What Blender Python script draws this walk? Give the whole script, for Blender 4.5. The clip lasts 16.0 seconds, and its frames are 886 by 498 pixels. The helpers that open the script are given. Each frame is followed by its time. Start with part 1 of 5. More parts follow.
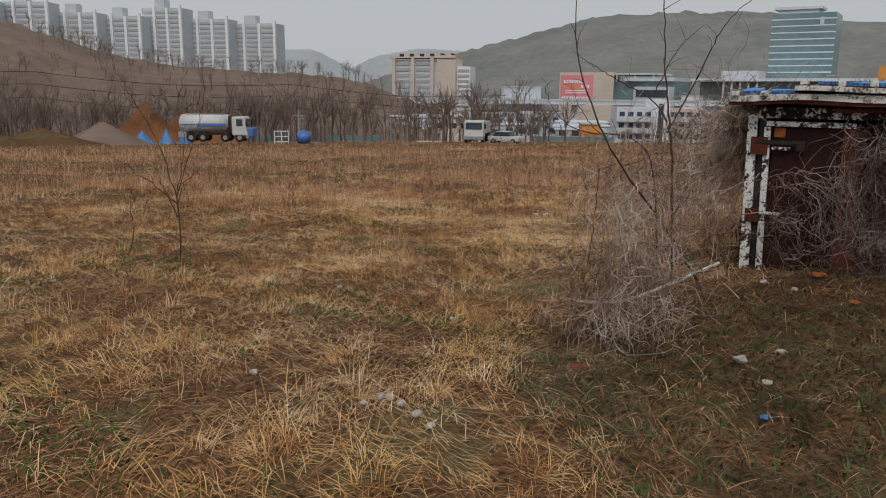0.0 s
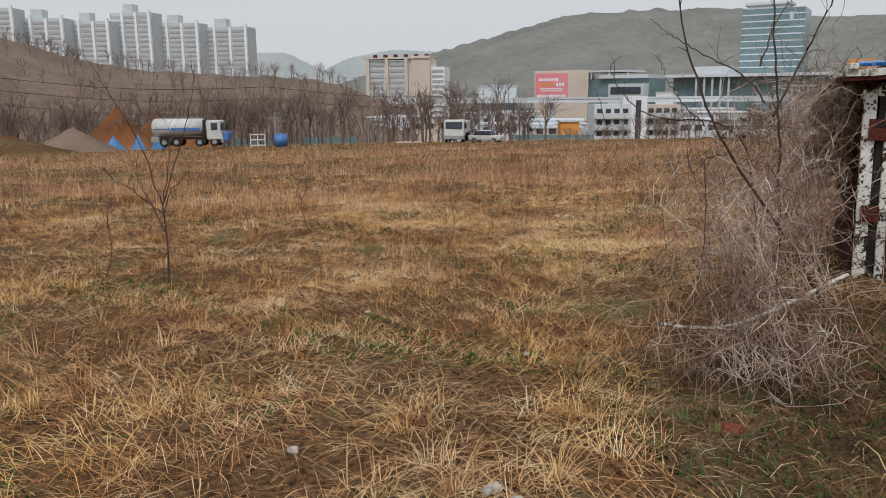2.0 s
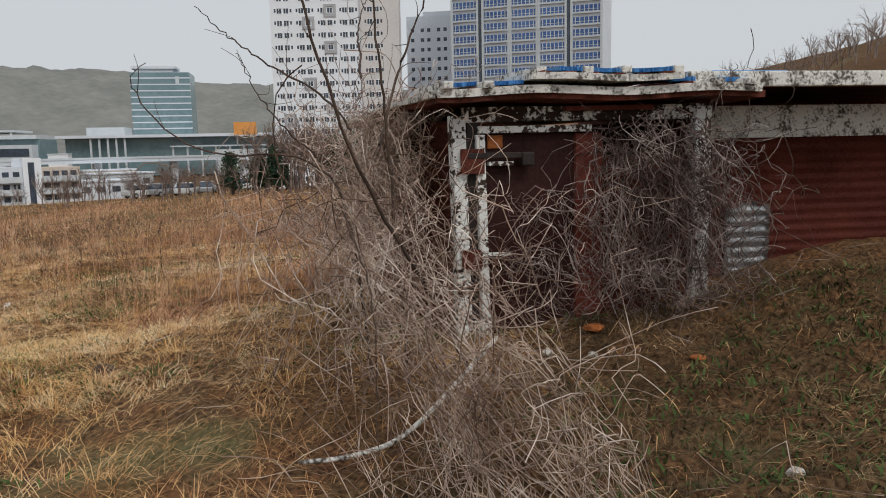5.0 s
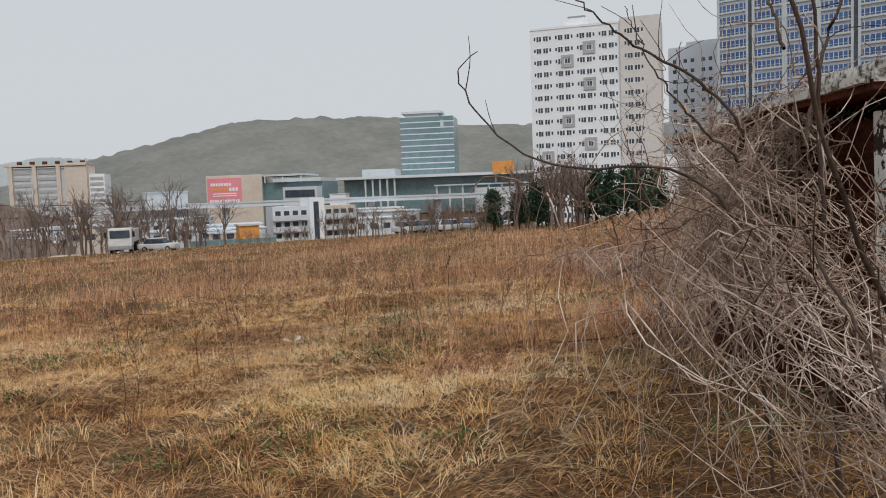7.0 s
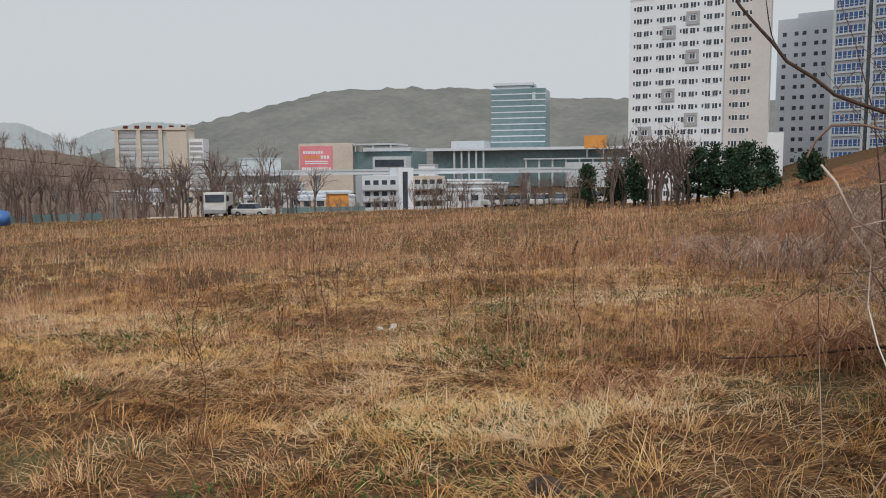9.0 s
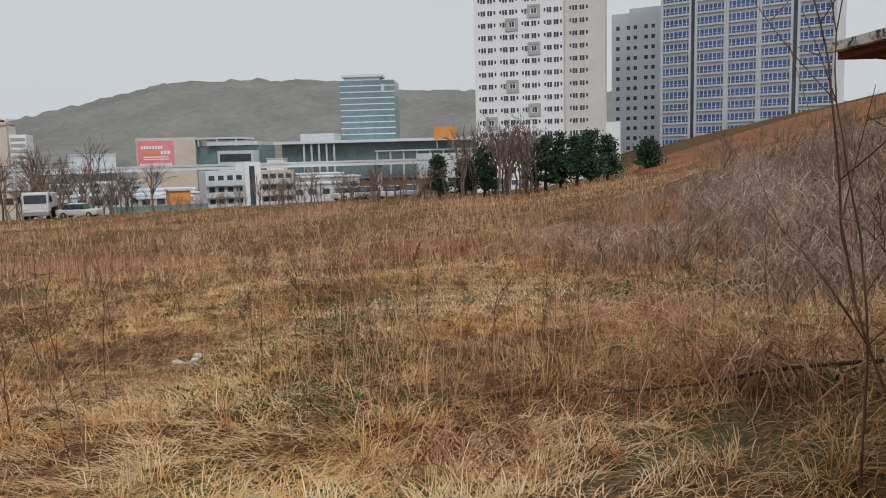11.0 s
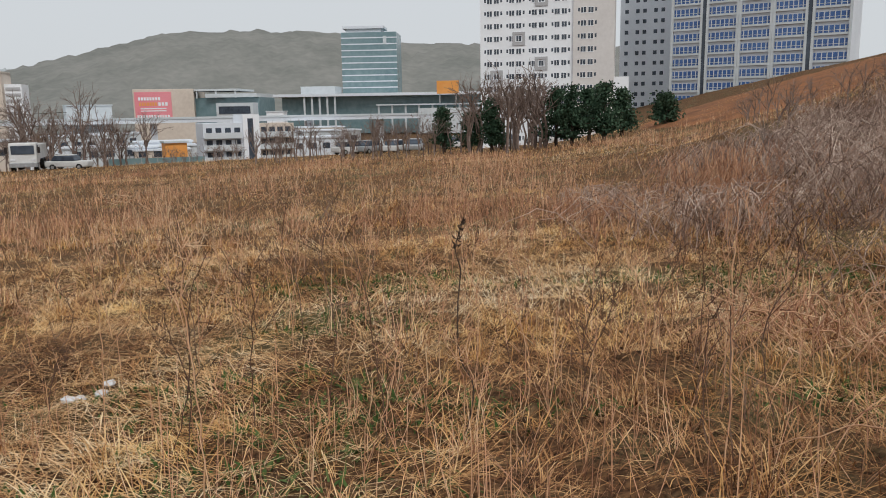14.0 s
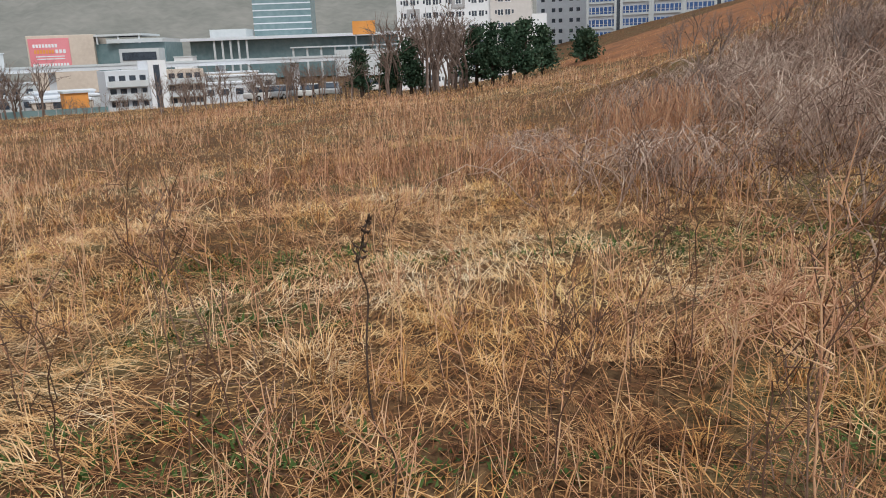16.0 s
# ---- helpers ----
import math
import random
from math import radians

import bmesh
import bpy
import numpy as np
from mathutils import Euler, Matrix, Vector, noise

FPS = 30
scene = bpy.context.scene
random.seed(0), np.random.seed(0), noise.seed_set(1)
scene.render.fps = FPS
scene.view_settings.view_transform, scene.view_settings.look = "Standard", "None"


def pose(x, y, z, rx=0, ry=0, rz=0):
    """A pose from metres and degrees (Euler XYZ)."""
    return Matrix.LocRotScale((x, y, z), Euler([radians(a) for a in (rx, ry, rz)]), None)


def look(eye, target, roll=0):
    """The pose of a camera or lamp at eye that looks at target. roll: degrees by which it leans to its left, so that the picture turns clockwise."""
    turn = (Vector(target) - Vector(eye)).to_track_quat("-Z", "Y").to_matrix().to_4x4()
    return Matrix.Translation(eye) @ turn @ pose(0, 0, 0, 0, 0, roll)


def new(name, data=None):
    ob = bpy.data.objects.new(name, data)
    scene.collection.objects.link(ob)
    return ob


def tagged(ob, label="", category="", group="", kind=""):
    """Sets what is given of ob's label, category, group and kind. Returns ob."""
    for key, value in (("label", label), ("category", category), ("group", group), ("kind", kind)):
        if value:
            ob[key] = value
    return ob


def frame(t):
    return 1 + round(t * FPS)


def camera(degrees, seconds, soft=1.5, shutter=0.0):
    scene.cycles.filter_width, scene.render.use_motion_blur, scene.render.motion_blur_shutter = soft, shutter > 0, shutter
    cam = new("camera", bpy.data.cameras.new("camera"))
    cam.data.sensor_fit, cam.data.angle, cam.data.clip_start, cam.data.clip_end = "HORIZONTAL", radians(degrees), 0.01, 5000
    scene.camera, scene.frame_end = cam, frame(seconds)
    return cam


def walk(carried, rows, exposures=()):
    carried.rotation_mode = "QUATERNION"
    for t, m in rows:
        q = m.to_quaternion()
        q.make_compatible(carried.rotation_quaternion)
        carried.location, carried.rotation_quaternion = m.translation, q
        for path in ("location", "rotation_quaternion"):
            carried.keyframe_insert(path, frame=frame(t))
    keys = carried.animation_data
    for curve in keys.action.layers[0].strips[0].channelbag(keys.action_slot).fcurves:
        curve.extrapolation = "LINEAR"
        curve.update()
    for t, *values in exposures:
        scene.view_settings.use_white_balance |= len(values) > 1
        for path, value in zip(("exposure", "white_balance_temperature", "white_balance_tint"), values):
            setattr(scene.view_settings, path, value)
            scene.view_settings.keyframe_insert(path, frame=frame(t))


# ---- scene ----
cam = camera(59.2, 16.0, soft=1.0)
PATH = [
    (0, (0.2, -2.313, 2.279), (0.576, -0.389, 1.885), 0.5),
    (0.5, (0.089, -1.901, 2.25), (0.645, -0.021, 1.855), 0.2),
    (1, (0.09, -1.51, 2.171), (0.62, 0.371, 1.743), -0.6),
    (1.5, (0.012, -1.134, 2.14), (0.468, 0.766, 1.715), -0.8),
    (2, (-0.166, -0.698, 2.106), (0.268, 1.214, 1.714), -0.5),
    (2.5, (-0.234, -0.285, 2.041), (0.156, 1.639, 1.658), -0.6),
    (3, (-0.268, 0.177, 1.992), (0.203, 2.091, 1.656), -0.2),
    (3.5, (-0.286, 0.689, 1.956), (0.695, 2.41, 1.683), -0.3),
    (4, (-0.164, 1.144, 1.914), (1.168, 2.607, 1.62), -0.3),
    (4.2, (-0.084, 1.307, 1.912), (1.371, 2.646, 1.61), -0.6),
    (6.3, (0.4, 2.7, 1.815), (2.059, 3.778, 1.571), -1.5),
    (6.5, (0.454, 2.844, 1.806), (2.045, 4.046, 1.65), -1.8),
    (7, (0.717, 3.243, 1.779), (1.895, 4.853, 1.628), -2.1),
    (7.5, (0.905, 3.657, 1.751), (1.823, 5.424, 1.563), -2.2),
    (8, (1.006, 4.012, 1.767), (1.924, 5.777, 1.56), -1.3),
    (8.2, (1.023, 4.165, 1.787), (1.961, 5.919, 1.58), -0.4),
    (10.3, (2.019, 5.387, 1.691), (3.111, 7.045, 1.453), -2.3),
    (10.5, (2.146, 5.513, 1.692), (3.27, 7.15, 1.45), -2.0),
    (11, (2.444, 5.963, 1.68), (3.734, 7.472, 1.439), -1.5),
    (11.5, (2.682, 6.262, 1.717), (3.997, 7.752, 1.495), -1.4),
    (12, (2.914, 6.54, 1.74), (4.225, 8.042, 1.584), -1.4),
    (12.5, (3.202, 6.946, 1.654), (4.51, 8.452, 1.506), -1.5),
    (13, (3.46, 7.33, 1.6), (4.756, 8.827, 1.316), -1.3),
    (13.5, (3.731, 7.721, 1.539), (4.998, 9.239, 1.238), -1.1),
    (14, (4.009, 8.231, 1.469), (5.285, 9.73, 1.117), -0.9),
    (14.5, (4.31, 8.675, 1.409), (5.684, 10.063, 0.981), -2.0),
    (15, (4.604, 8.835, 1.402), (5.991, 10.219, 1.001), -2.1),
    (15.5, (4.798, 8.974, 1.415), (6.194, 10.342, 0.993), -2.0),
    (16, (4.93, 9.165, 1.448), (6.322, 10.513, 0.949), -2.1),
]
walk(cam, [(t, look(eye, target, roll)) for t, eye, target, roll in PATH],
     exposures=[(0, -0.22), (1.0, -0.05), (1.5, 0.1), (2.5, 0.14), (3.5, -0.08), (4.0, 0.06), (7.0, 0.12), (8.5, 0.08), (11.0, 0.08), (12.0, -0.14), (12.6, -0.16), (13.0, 0.0), (14.0, 0.18), (15.0, 0.3), (16.0, 0.45)])

# ---- sky and light ----
world = bpy.data.worlds.new("overcast")
scene.world = world
world.use_nodes = True
wn, wl = world.node_tree.nodes, world.node_tree.links
sky = wn.new("ShaderNodeTexSky")
sky.sky_type = 'NISHITA'
sky.sun_disc = False
sky.sun_elevation = radians(42)
sky.sun_rotation = radians(200)
sky.dust_density = 4.0
cloud = wn.new("ShaderNodeMix")
cloud.data_type = 'RGBA'
cloud.inputs[0].default_value = 0.9
cloud.inputs[7].default_value = (8.3, 8.7, 9.1, 1)
wl.new(sky.outputs[0], cloud.inputs[6])
wl.new(cloud.outputs[2], wn["Background"].inputs[0])
wn["Background"].inputs[1].default_value = 0.071
sun = new("sun", bpy.data.lights.new("sun", 'SUN'))
sun.data.energy = 1.3
sun.data.angle = radians(25)
sun.data.color = (1.0, 0.98, 0.95)
sun.matrix_world = look((0, 0, 60), (18, 50, 0))


# ---- materials ----
def mat(name, c1, c2, scale=4.0, rough=0.8, metal=0.0, bump=0.2, fine=60.0, island=0.0, obrand=0.0, lo=0.33, hi=0.67):
    """Two-scale procedural surface: broad stains, fine grain, relief."""
    m = bpy.data.materials.new(name)
    m.use_nodes = True
    n, l = m.node_tree.nodes, m.node_tree.links
    b = n["Principled BSDF"]
    geo = n.new("ShaderNodeNewGeometry")
    a = n.new("ShaderNodeTexNoise")
    a.inputs["Scale"].default_value = scale
    a.inputs["Detail"].default_value = 5
    f = n.new("ShaderNodeTexNoise")
    f.inputs["Scale"].default_value = fine
    f.inputs["Detail"].default_value = 3
    l.new(geo.outputs["Position"], a.inputs["Vector"])
    l.new(geo.outputs["Position"], f.inputs["Vector"])
    add = n.new("ShaderNodeMath")
    add.operation = 'MULTIPLY_ADD'
    add.inputs[1].default_value = 0.45
    l.new(f.outputs[0], add.inputs[0])
    half = n.new("ShaderNodeMath")
    half.operation = 'MULTIPLY'
    half.inputs[1].default_value = 0.55
    l.new(a.outputs[0], half.inputs[0])
    l.new(half.outputs[0], add.inputs[2])
    ramp = n.new("ShaderNodeMapRange")
    ramp.inputs[1].default_value = lo
    ramp.inputs[2].default_value = hi
    last = add.outputs[0]
    if island or obrand:
        src = geo.outputs["Random Per Island"] if island else n.new("ShaderNodeObjectInfo").outputs["Random"]
        mm = n.new("ShaderNodeMath")
        mm.operation = 'MULTIPLY_ADD'
        mm.inputs[1].default_value = island or obrand
        sub = n.new("ShaderNodeMath")
        sub.operation = 'SUBTRACT'
        sub.inputs[1].default_value = (island or obrand) * 0.5
        l.new(last, sub.inputs[0])
        l.new(src, mm.inputs[0])
        l.new(sub.outputs[0], mm.inputs[2])
        last = mm.outputs[0]
    l.new(last, ramp.inputs[0])
    mix = n.new("ShaderNodeMix")
    mix.data_type = 'RGBA'
    mix.inputs[6].default_value = (*c1, 1)
    mix.inputs[7].default_value = (*c2, 1)
    l.new(ramp.outputs[0], mix.inputs[0])
    l.new(mix.outputs[2], b.inputs["Base Color"])
    b.inputs["Roughness"].default_value = rough
    b.inputs["Metallic"].default_value = metal
    if rough > 0.6:
        b.inputs["Specular IOR Level"].default_value = 0.2
    if bump:
        bp = n.new("ShaderNodeBump")
        bp.inputs["Strength"].default_value = bump
        bp.inputs["Distance"].default_value = 0.02
        l.new(add.outputs[0], bp.inputs["Height"])
        l.new(bp.outputs[0], b.inputs["Normal"])
    return m


def straw_mat(name, stops, patch=0.35, rough=0.75, clump=4.5, golden=None):
    """Dry stalks: colour by stalk and by patch of ground."""
    m = bpy.data.materials.new(name)
    m.use_nodes = True
    n, l = m.node_tree.nodes, m.node_tree.links
    b = n["Principled BSDF"]
    geo = n.new("ShaderNodeNewGeometry")
    t = n.new("ShaderNodeTexNoise")
    t.inputs["Scale"].default_value = patch
    t.inputs["Detail"].default_value = 4
    l.new(geo.outputs["Position"], t.inputs["Vector"])
    w = n.new("ShaderNodeMath")
    w.operation = 'MULTIPLY_ADD'
    w.inputs[1].default_value = 0.5
    l.new(geo.outputs["Random Per Island"], w.inputs[0])
    h = n.new("ShaderNodeMapRange")
    h.inputs[1].default_value = 0.35
    h.inputs[2].default_value = 0.65
    h.inputs[4].default_value = 0.48
    l.new(t.outputs[0], h.inputs[0])
    t2 = n.new("ShaderNodeTexNoise")
    t2.inputs["Scale"].default_value = clump
    t2.inputs["Detail"].default_value = 3
    l.new(geo.outputs["Position"], t2.inputs["Vector"])
    h2 = n.new("ShaderNodeMapRange")
    h2.inputs[1].default_value = 0.36
    h2.inputs[2].default_value = 0.64
    h2.inputs[3].default_value = -0.22
    h2.inputs[4].default_value = 0.22
    l.new(t2.outputs[0], h2.inputs[0])
    both = n.new("ShaderNodeMath")
    both.operation = 'ADD'
    l.new(h.outputs[0], both.inputs[0])
    l.new(h2.outputs[0], both.inputs[1])
    l.new(both.outputs[0], w.inputs[2])
    r = n.new("ShaderNodeValToRGB")
    e = r.color_ramp.elements
    e[0].position, e[0].color = stops[0][0], (*stops[0][1], 1)
    e[1].position, e[1].color = stops[-1][0], (*stops[-1][1], 1)
    for p, c in stops[1:-1]:
        k = e.new(p)
        k.color = (*c, 1)
    l.new(w.outputs[0], r.inputs[0])
    colour = r.outputs[0]
    if golden:
        t3 = n.new("ShaderNodeTexNoise")
        t3.inputs["Scale"].default_value = 0.8
        t3.inputs["Detail"].default_value = 4
        l.new(geo.outputs["Position"], t3.inputs["Vector"])
        h3 = n.new("ShaderNodeMapRange")
        h3.inputs[1].default_value = 0.46
        h3.inputs[2].default_value = 0.64
        l.new(t3.outputs[0], h3.inputs[0])
        x = n.new("ShaderNodeMix")
        x.data_type = 'RGBA'
        x.blend_type = 'MULTIPLY'
        x.inputs[7].default_value = (*golden, 1)
        l.new(h3.outputs[0], x.inputs[0])
        l.new(colour, x.inputs[6])
        colour = x.outputs[2]
    l.new(colour, b.inputs["Base Color"])
    b.inputs["Roughness"].default_value = rough
    b.inputs["Specular IOR Level"].default_value = 0.15
    return m


def ground_mat():
    m = bpy.data.materials.new("field_soil")
    m.use_nodes = True
    n, l = m.node_tree.nodes, m.node_tree.links
    b = n["Principled BSDF"]
    geo = n.new("ShaderNodeNewGeometry")

    def noise_at(scale, lo, hi, detail=6):
        t = n.new("ShaderNodeTexNoise")
        t.inputs["Scale"].default_value = scale
        t.inputs["Detail"].default_value = detail
        l.new(geo.outputs["Position"], t.inputs["Vector"])
        r = n.new("ShaderNodeMapRange")
        r.inputs[1].default_value, r.inputs[2].default_value = lo, hi
        l.new(t.outputs[0], r.inputs[0])
        return r.outputs[0], t.outputs[0]

    def blend(f, a, c):
        x = n.new("ShaderNodeMix")
        x.data_type = 'RGBA'
        l.new(f, x.inputs[0])
        for s, v in ((6, a), (7, c)):
            if isinstance(v, tuple):
                x.inputs[s].default_value = (*v, 1)
            else:
                l.new(v, x.inputs[s])
        return x.outputs[2]
    f1, _ = noise_at(0.25, 0.38, 0.62)
    f2, _ = noise_at(4.0, 0.4, 0.6)
    f3, h3 = noise_at(28.0, 0.3, 0.7)
    f4, _ = noise_at(0.55, 0.56, 0.68)
    straw = blend(f3, (0.035, 0.018, 0.01), (0.3, 0.155, 0.07))
    rust = blend(f3, (0.028, 0.014, 0.008), (0.19, 0.09, 0.042))
    c = blend(f1, straw, rust)
    c = blend(f2, c, blend(f3, (0.04, 0.022, 0.012), (0.2, 0.12, 0.06)))
    c = blend(f4, c, blend(f3, (0.07, 0.075, 0.03), (0.2, 0.16, 0.08)))
    l.new(c, b.inputs["Base Color"])
    b.inputs["Roughness"].default_value = 0.95
    b.inputs["Specular IOR Level"].default_value = 0.1
    bp = n.new("ShaderNodeBump")
    bp.inputs["Strength"].default_value = 0.7
    bp.inputs["Distance"].default_value = 0.05
    l.new(h3, bp.inputs["Height"])
    l.new(bp.outputs[0], b.inputs["Normal"])
    return m


M_GROUND = ground_mat()
M_STRAW = straw_mat("dry_straw", [(0.0, (0.06, 0.027, 0.014)), (0.2, (0.27, 0.12, 0.055)), (0.42, (0.57, 0.315, 0.14)), (0.68, (0.77, 0.51, 0.265)), (1.0, (0.84, 0.69, 0.48))], golden=(1.0, 0.93, 0.7))
M_STEM = straw_mat("dry_weed_stem", [(0.0, (0.24, 0.11, 0.065)), (0.4, (0.54, 0.285, 0.17)), (0.75, (0.70, 0.44, 0.27)), (1.0, (0.8, 0.6, 0.4))], 0.2)
M_GREEN = straw_mat("spring_weed_leaf", [(0.0, (0.035, 0.06, 0.015)), (0.6, (0.07, 0.12, 0.03)), (1.0, (0.14, 0.17, 0.06))], 1.0)
M_VINE = straw_mat("dead_vine_bark", [(0.0, (0.08, 0.048, 0.036)), (0.35, (0.27, 0.18, 0.135)), (0.7, (0.56, 0.43, 0.35)), (1.0, (0.84, 0.75, 0.66))], 1.5)
M_DARKVINE = straw_mat("dark_vine_bark", [(0.0, (0.05, 0.033, 0.028)), (0.4, (0.17, 0.12, 0.105)), (0.75, (0.38, 0.3, 0.27)), (1.0, (0.7, 0.62, 0.57))], 1.5)
M_BRAMBLE = straw_mat("bramble_bark", [(0.0, (0.1, 0.062, 0.048)), (0.4, (0.3, 0.2, 0.155)), (0.75, (0.52, 0.385, 0.31)), (1.0, (0.74, 0.6, 0.5))], 0.8)
M_DAMP = straw_mat("damp_matted_straw", [(0.0, (0.03, 0.022, 0.012)), (0.4, (0.11, 0.075, 0.04)), (0.75, (0.25, 0.17, 0.09)), (1.0, (0.5, 0.36, 0.2))], 0.9)
M_TWIG = straw_mat("brown_twig", [(0.0, (0.06, 0.035, 0.025)), (0.6, (0.15, 0.085, 0.06)), (1.0, (0.28, 0.19, 0.14))], 1.0)
M_WOOD_FAR = straw_mat("winter_wood_bark", [(0.0, (0.14, 0.098, 0.08)), (0.6, (0.25, 0.185, 0.155)), (1.0, (0.35, 0.28, 0.245))], 0.05)
M_BARK = mat("dark_bark", (0.04, 0.028, 0.022), (0.13, 0.09, 0.07), 8, 0.9, bump=0.6)
M_NEEDLE = straw_mat("pine_needle", [(0.0, (0.02, 0.042, 0.024)), (0.6, (0.045, 0.085, 0.05)), (1.0, (0.09, 0.13, 0.08))], 0.6)
M_RUST = mat("rusted_sheet", (0.035, 0.01, 0.007), (0.19, 0.05, 0.028), 3, 0.75, bump=0.4, fine=40)
M_RUST2 = mat("red_rusted_sheet", (0.09, 0.02, 0.014), (0.24, 0.06, 0.04), 2.5, 0.7, bump=0.3, fine=50)
M_DOOR = mat("maroon_steel", (0.016, 0.005, 0.004), (0.055, 0.017, 0.013), 2.5, 0.66, bump=0.25, fine=35)
M_PAINT = mat("peeling_white_paint", (0.05, 0.03, 0.022), (0.8, 0.8, 0.77), 9, 0.7, bump=0.8, fine=38, lo=0.45, hi=0.5)
M_WORN = mat("worn_painted_timber", (0.035, 0.02, 0.014), (0.72, 0.71, 0.67), 7, 0.8, bump=0.8, fine=30, lo=0.51, hi=0.56)
M_CEMENT = mat("weathered_cement", (0.1, 0.085, 0.07), (0.74, 0.72, 0.67), 8, 0.9, bump=0.7, fine=45, lo=0.4, hi=0.52)
M_BLUE = mat("blue_tarpaulin", (0.03, 0.16, 0.42), (0.10, 0.32, 0.65), 5, 0.5, bump=0.5)
M_IRON = mat("black_iron", (0.012, 0.01, 0.01), (0.05, 0.035, 0.03), 10, 0.6, 0.4)
M_ORANGE_LEAF = mat("orange_leaf_litter", (0.22, 0.06, 0.015), (0.5, 0.17, 0.05), 12, 0.8, bump=0.5)
M_STONE = mat("pale_stone", (0.3, 0.27, 0.24), (0.62, 0.58, 0.53), 12, 0.9, bump=0.6)
M_LITTER = mat("white_plastic_litter", (0.5, 0.5, 0.52), (0.8, 0.8, 0.82), 20, 0.4, bump=0.5)
M_CLAY = mat("bare_orange_clay", (0.11, 0.05, 0.026), (0.36, 0.145, 0.055), 0.35, 0.95, bump=0.6, fine=6)
# Wooded slope greyed and lightened in its base colour to stand for mist.
M_HILL = mat("mist_greyed_wooded_hillside", (0.16, 0.165, 0.15), (0.25, 0.245, 0.225), 0.02, 0.95, bump=0.9, fine=0.12)
# Distance haze is painted in here: paler, bluer base colour for the farthest hills.
M_HILLFAR = mat("haze_tinted_far_hillside", (0.34, 0.37, 0.38), (0.43, 0.45, 0.45), 0.01, 0.95, bump=0.3, fine=0.1)
M_BROWNHILL = mat("brown_scrub_hillside", (0.12, 0.085, 0.065), (0.25, 0.18, 0.14), 0.03, 0.95, bump=0.9, fine=0.3)
M_WHITE = mat("white_concrete_paint", (0.8, 0.82, 0.85), (0.87, 0.89, 0.92), 0.15, 0.8, bump=0.0, fine=1.5)
M_BEIGE = mat("beige_concrete_paint", (0.62, 0.59, 0.57), (0.72, 0.69, 0.67), 0.15, 0.8, bump=0.0, fine=1.5)
M_GREYWALL = mat("grey_wall", (0.62, 0.655, 0.7), (0.72, 0.755, 0.8), 0.15, 0.8, bump=0.0, fine=2)
M_PALE = mat("pale_apartment_wall", (0.5, 0.54, 0.56), (0.62, 0.65, 0.67), 0.05, 0.8, bump=0.0, fine=0.6)
M_CREAM = mat("cream_wall", (0.56, 0.48, 0.41), (0.68, 0.6, 0.52), 0.1, 0.8, bump=0.0, fine=1)
M_DARKPANEL = mat("grey_panel", (0.4, 0.4, 0.41), (0.47, 0.47, 0.48), 0.3, 0.8, bump=0.0)
M_GLASS = mat("dark_window_glass", (0.03, 0.04, 0.055), (0.08, 0.1, 0.13), 0.3, 0.15, bump=0.0, fine=2)
M_BLUEGLASS = mat("blue_window_glass", (0.03, 0.085, 0.25), (0.08, 0.17, 0.4), 0.08, 0.2, bump=0.0, fine=1)
M_TEAL = mat("teal_curtain_wall", (0.12, 0.2, 0.22), (0.22, 0.31, 0.33), 0.05, 0.25, bump=0.0, fine=0.5)
M_PINK = mat("pink_banner", (0.72, 0.22, 0.26), (0.82, 0.32, 0.36), 0.1, 0.7, bump=0.0)
M_ORANGE = mat("orange_sign", (0.75, 0.3, 0.06), (0.85, 0.4, 0.12), 0.2, 0.6, bump=0.0)
M_TRUCKWHITE = mat("dusty_white_paint", (0.5, 0.49, 0.47), (0.7, 0.7, 0.69), 1.5, 0.45, bump=0.1)
M_TRUCKBLUE = mat("blue_paint", (0.05, 0.14, 0.42), (0.10, 0.24, 0.58), 2, 0.4, bump=0.1)
M_STEEL = mat("galvanised_steel", (0.3, 0.31, 0.32), (0.5, 0.51, 0.52), 4, 0.45, 0.6, bump=0.1)
M_TYRE = mat("tyre_rubber", (0.015, 0.015, 0.015), (0.05, 0.045, 0.04), 5, 0.9)
M_FENCE = mat("teal_fence_sheet", (0.13, 0.22, 0.23), (0.2, 0.3, 0.31), 0.3, 0.6, bump=0.1)


# ---- mesh helpers ----
def to_object(name, bm, material, parent=None, label="", smooth=False):
    me = bpy.data.meshes.new(name)
    bm.to_mesh(me)
    bm.free()
    if smooth:
        me.polygons.foreach_set("use_smooth", [True] * len(me.polygons))
    me.materials.append(material)
    ob = new(name, me)
    if parent is not None:
        ob.parent = parent
    if label:
        ob["label"] = label
    return ob


part = to_object


def empty(name, m, label, category, group="", kind=""):
    ob = new(name)
    ob.matrix_world = m
    return tagged(ob, label, category, group, kind)


def add_box(bm, x0, x1, y0, y1, z0, z1, bevel=0.0):
    r = bmesh.ops.create_cube(bm, size=1)
    for v in r["verts"]:
        v.co = Vector(((x0 + x1) / 2 + v.co.x * (x1 - x0), (y0 + y1) / 2 + v.co.y * (y1 - y0), (z0 + z1) / 2 + v.co.z * (z1 - z0)))
    if bevel:
        es = {e for v in r["verts"] for e in v.link_edges}
        bmesh.ops.bevel(bm, geom=list(es), offset=bevel, segments=2, affect='EDGES', profile=0.6)
    return bm


def boxed(*dims, bevel=0.0):
    return add_box(bmesh.new(), *dims, bevel=bevel)


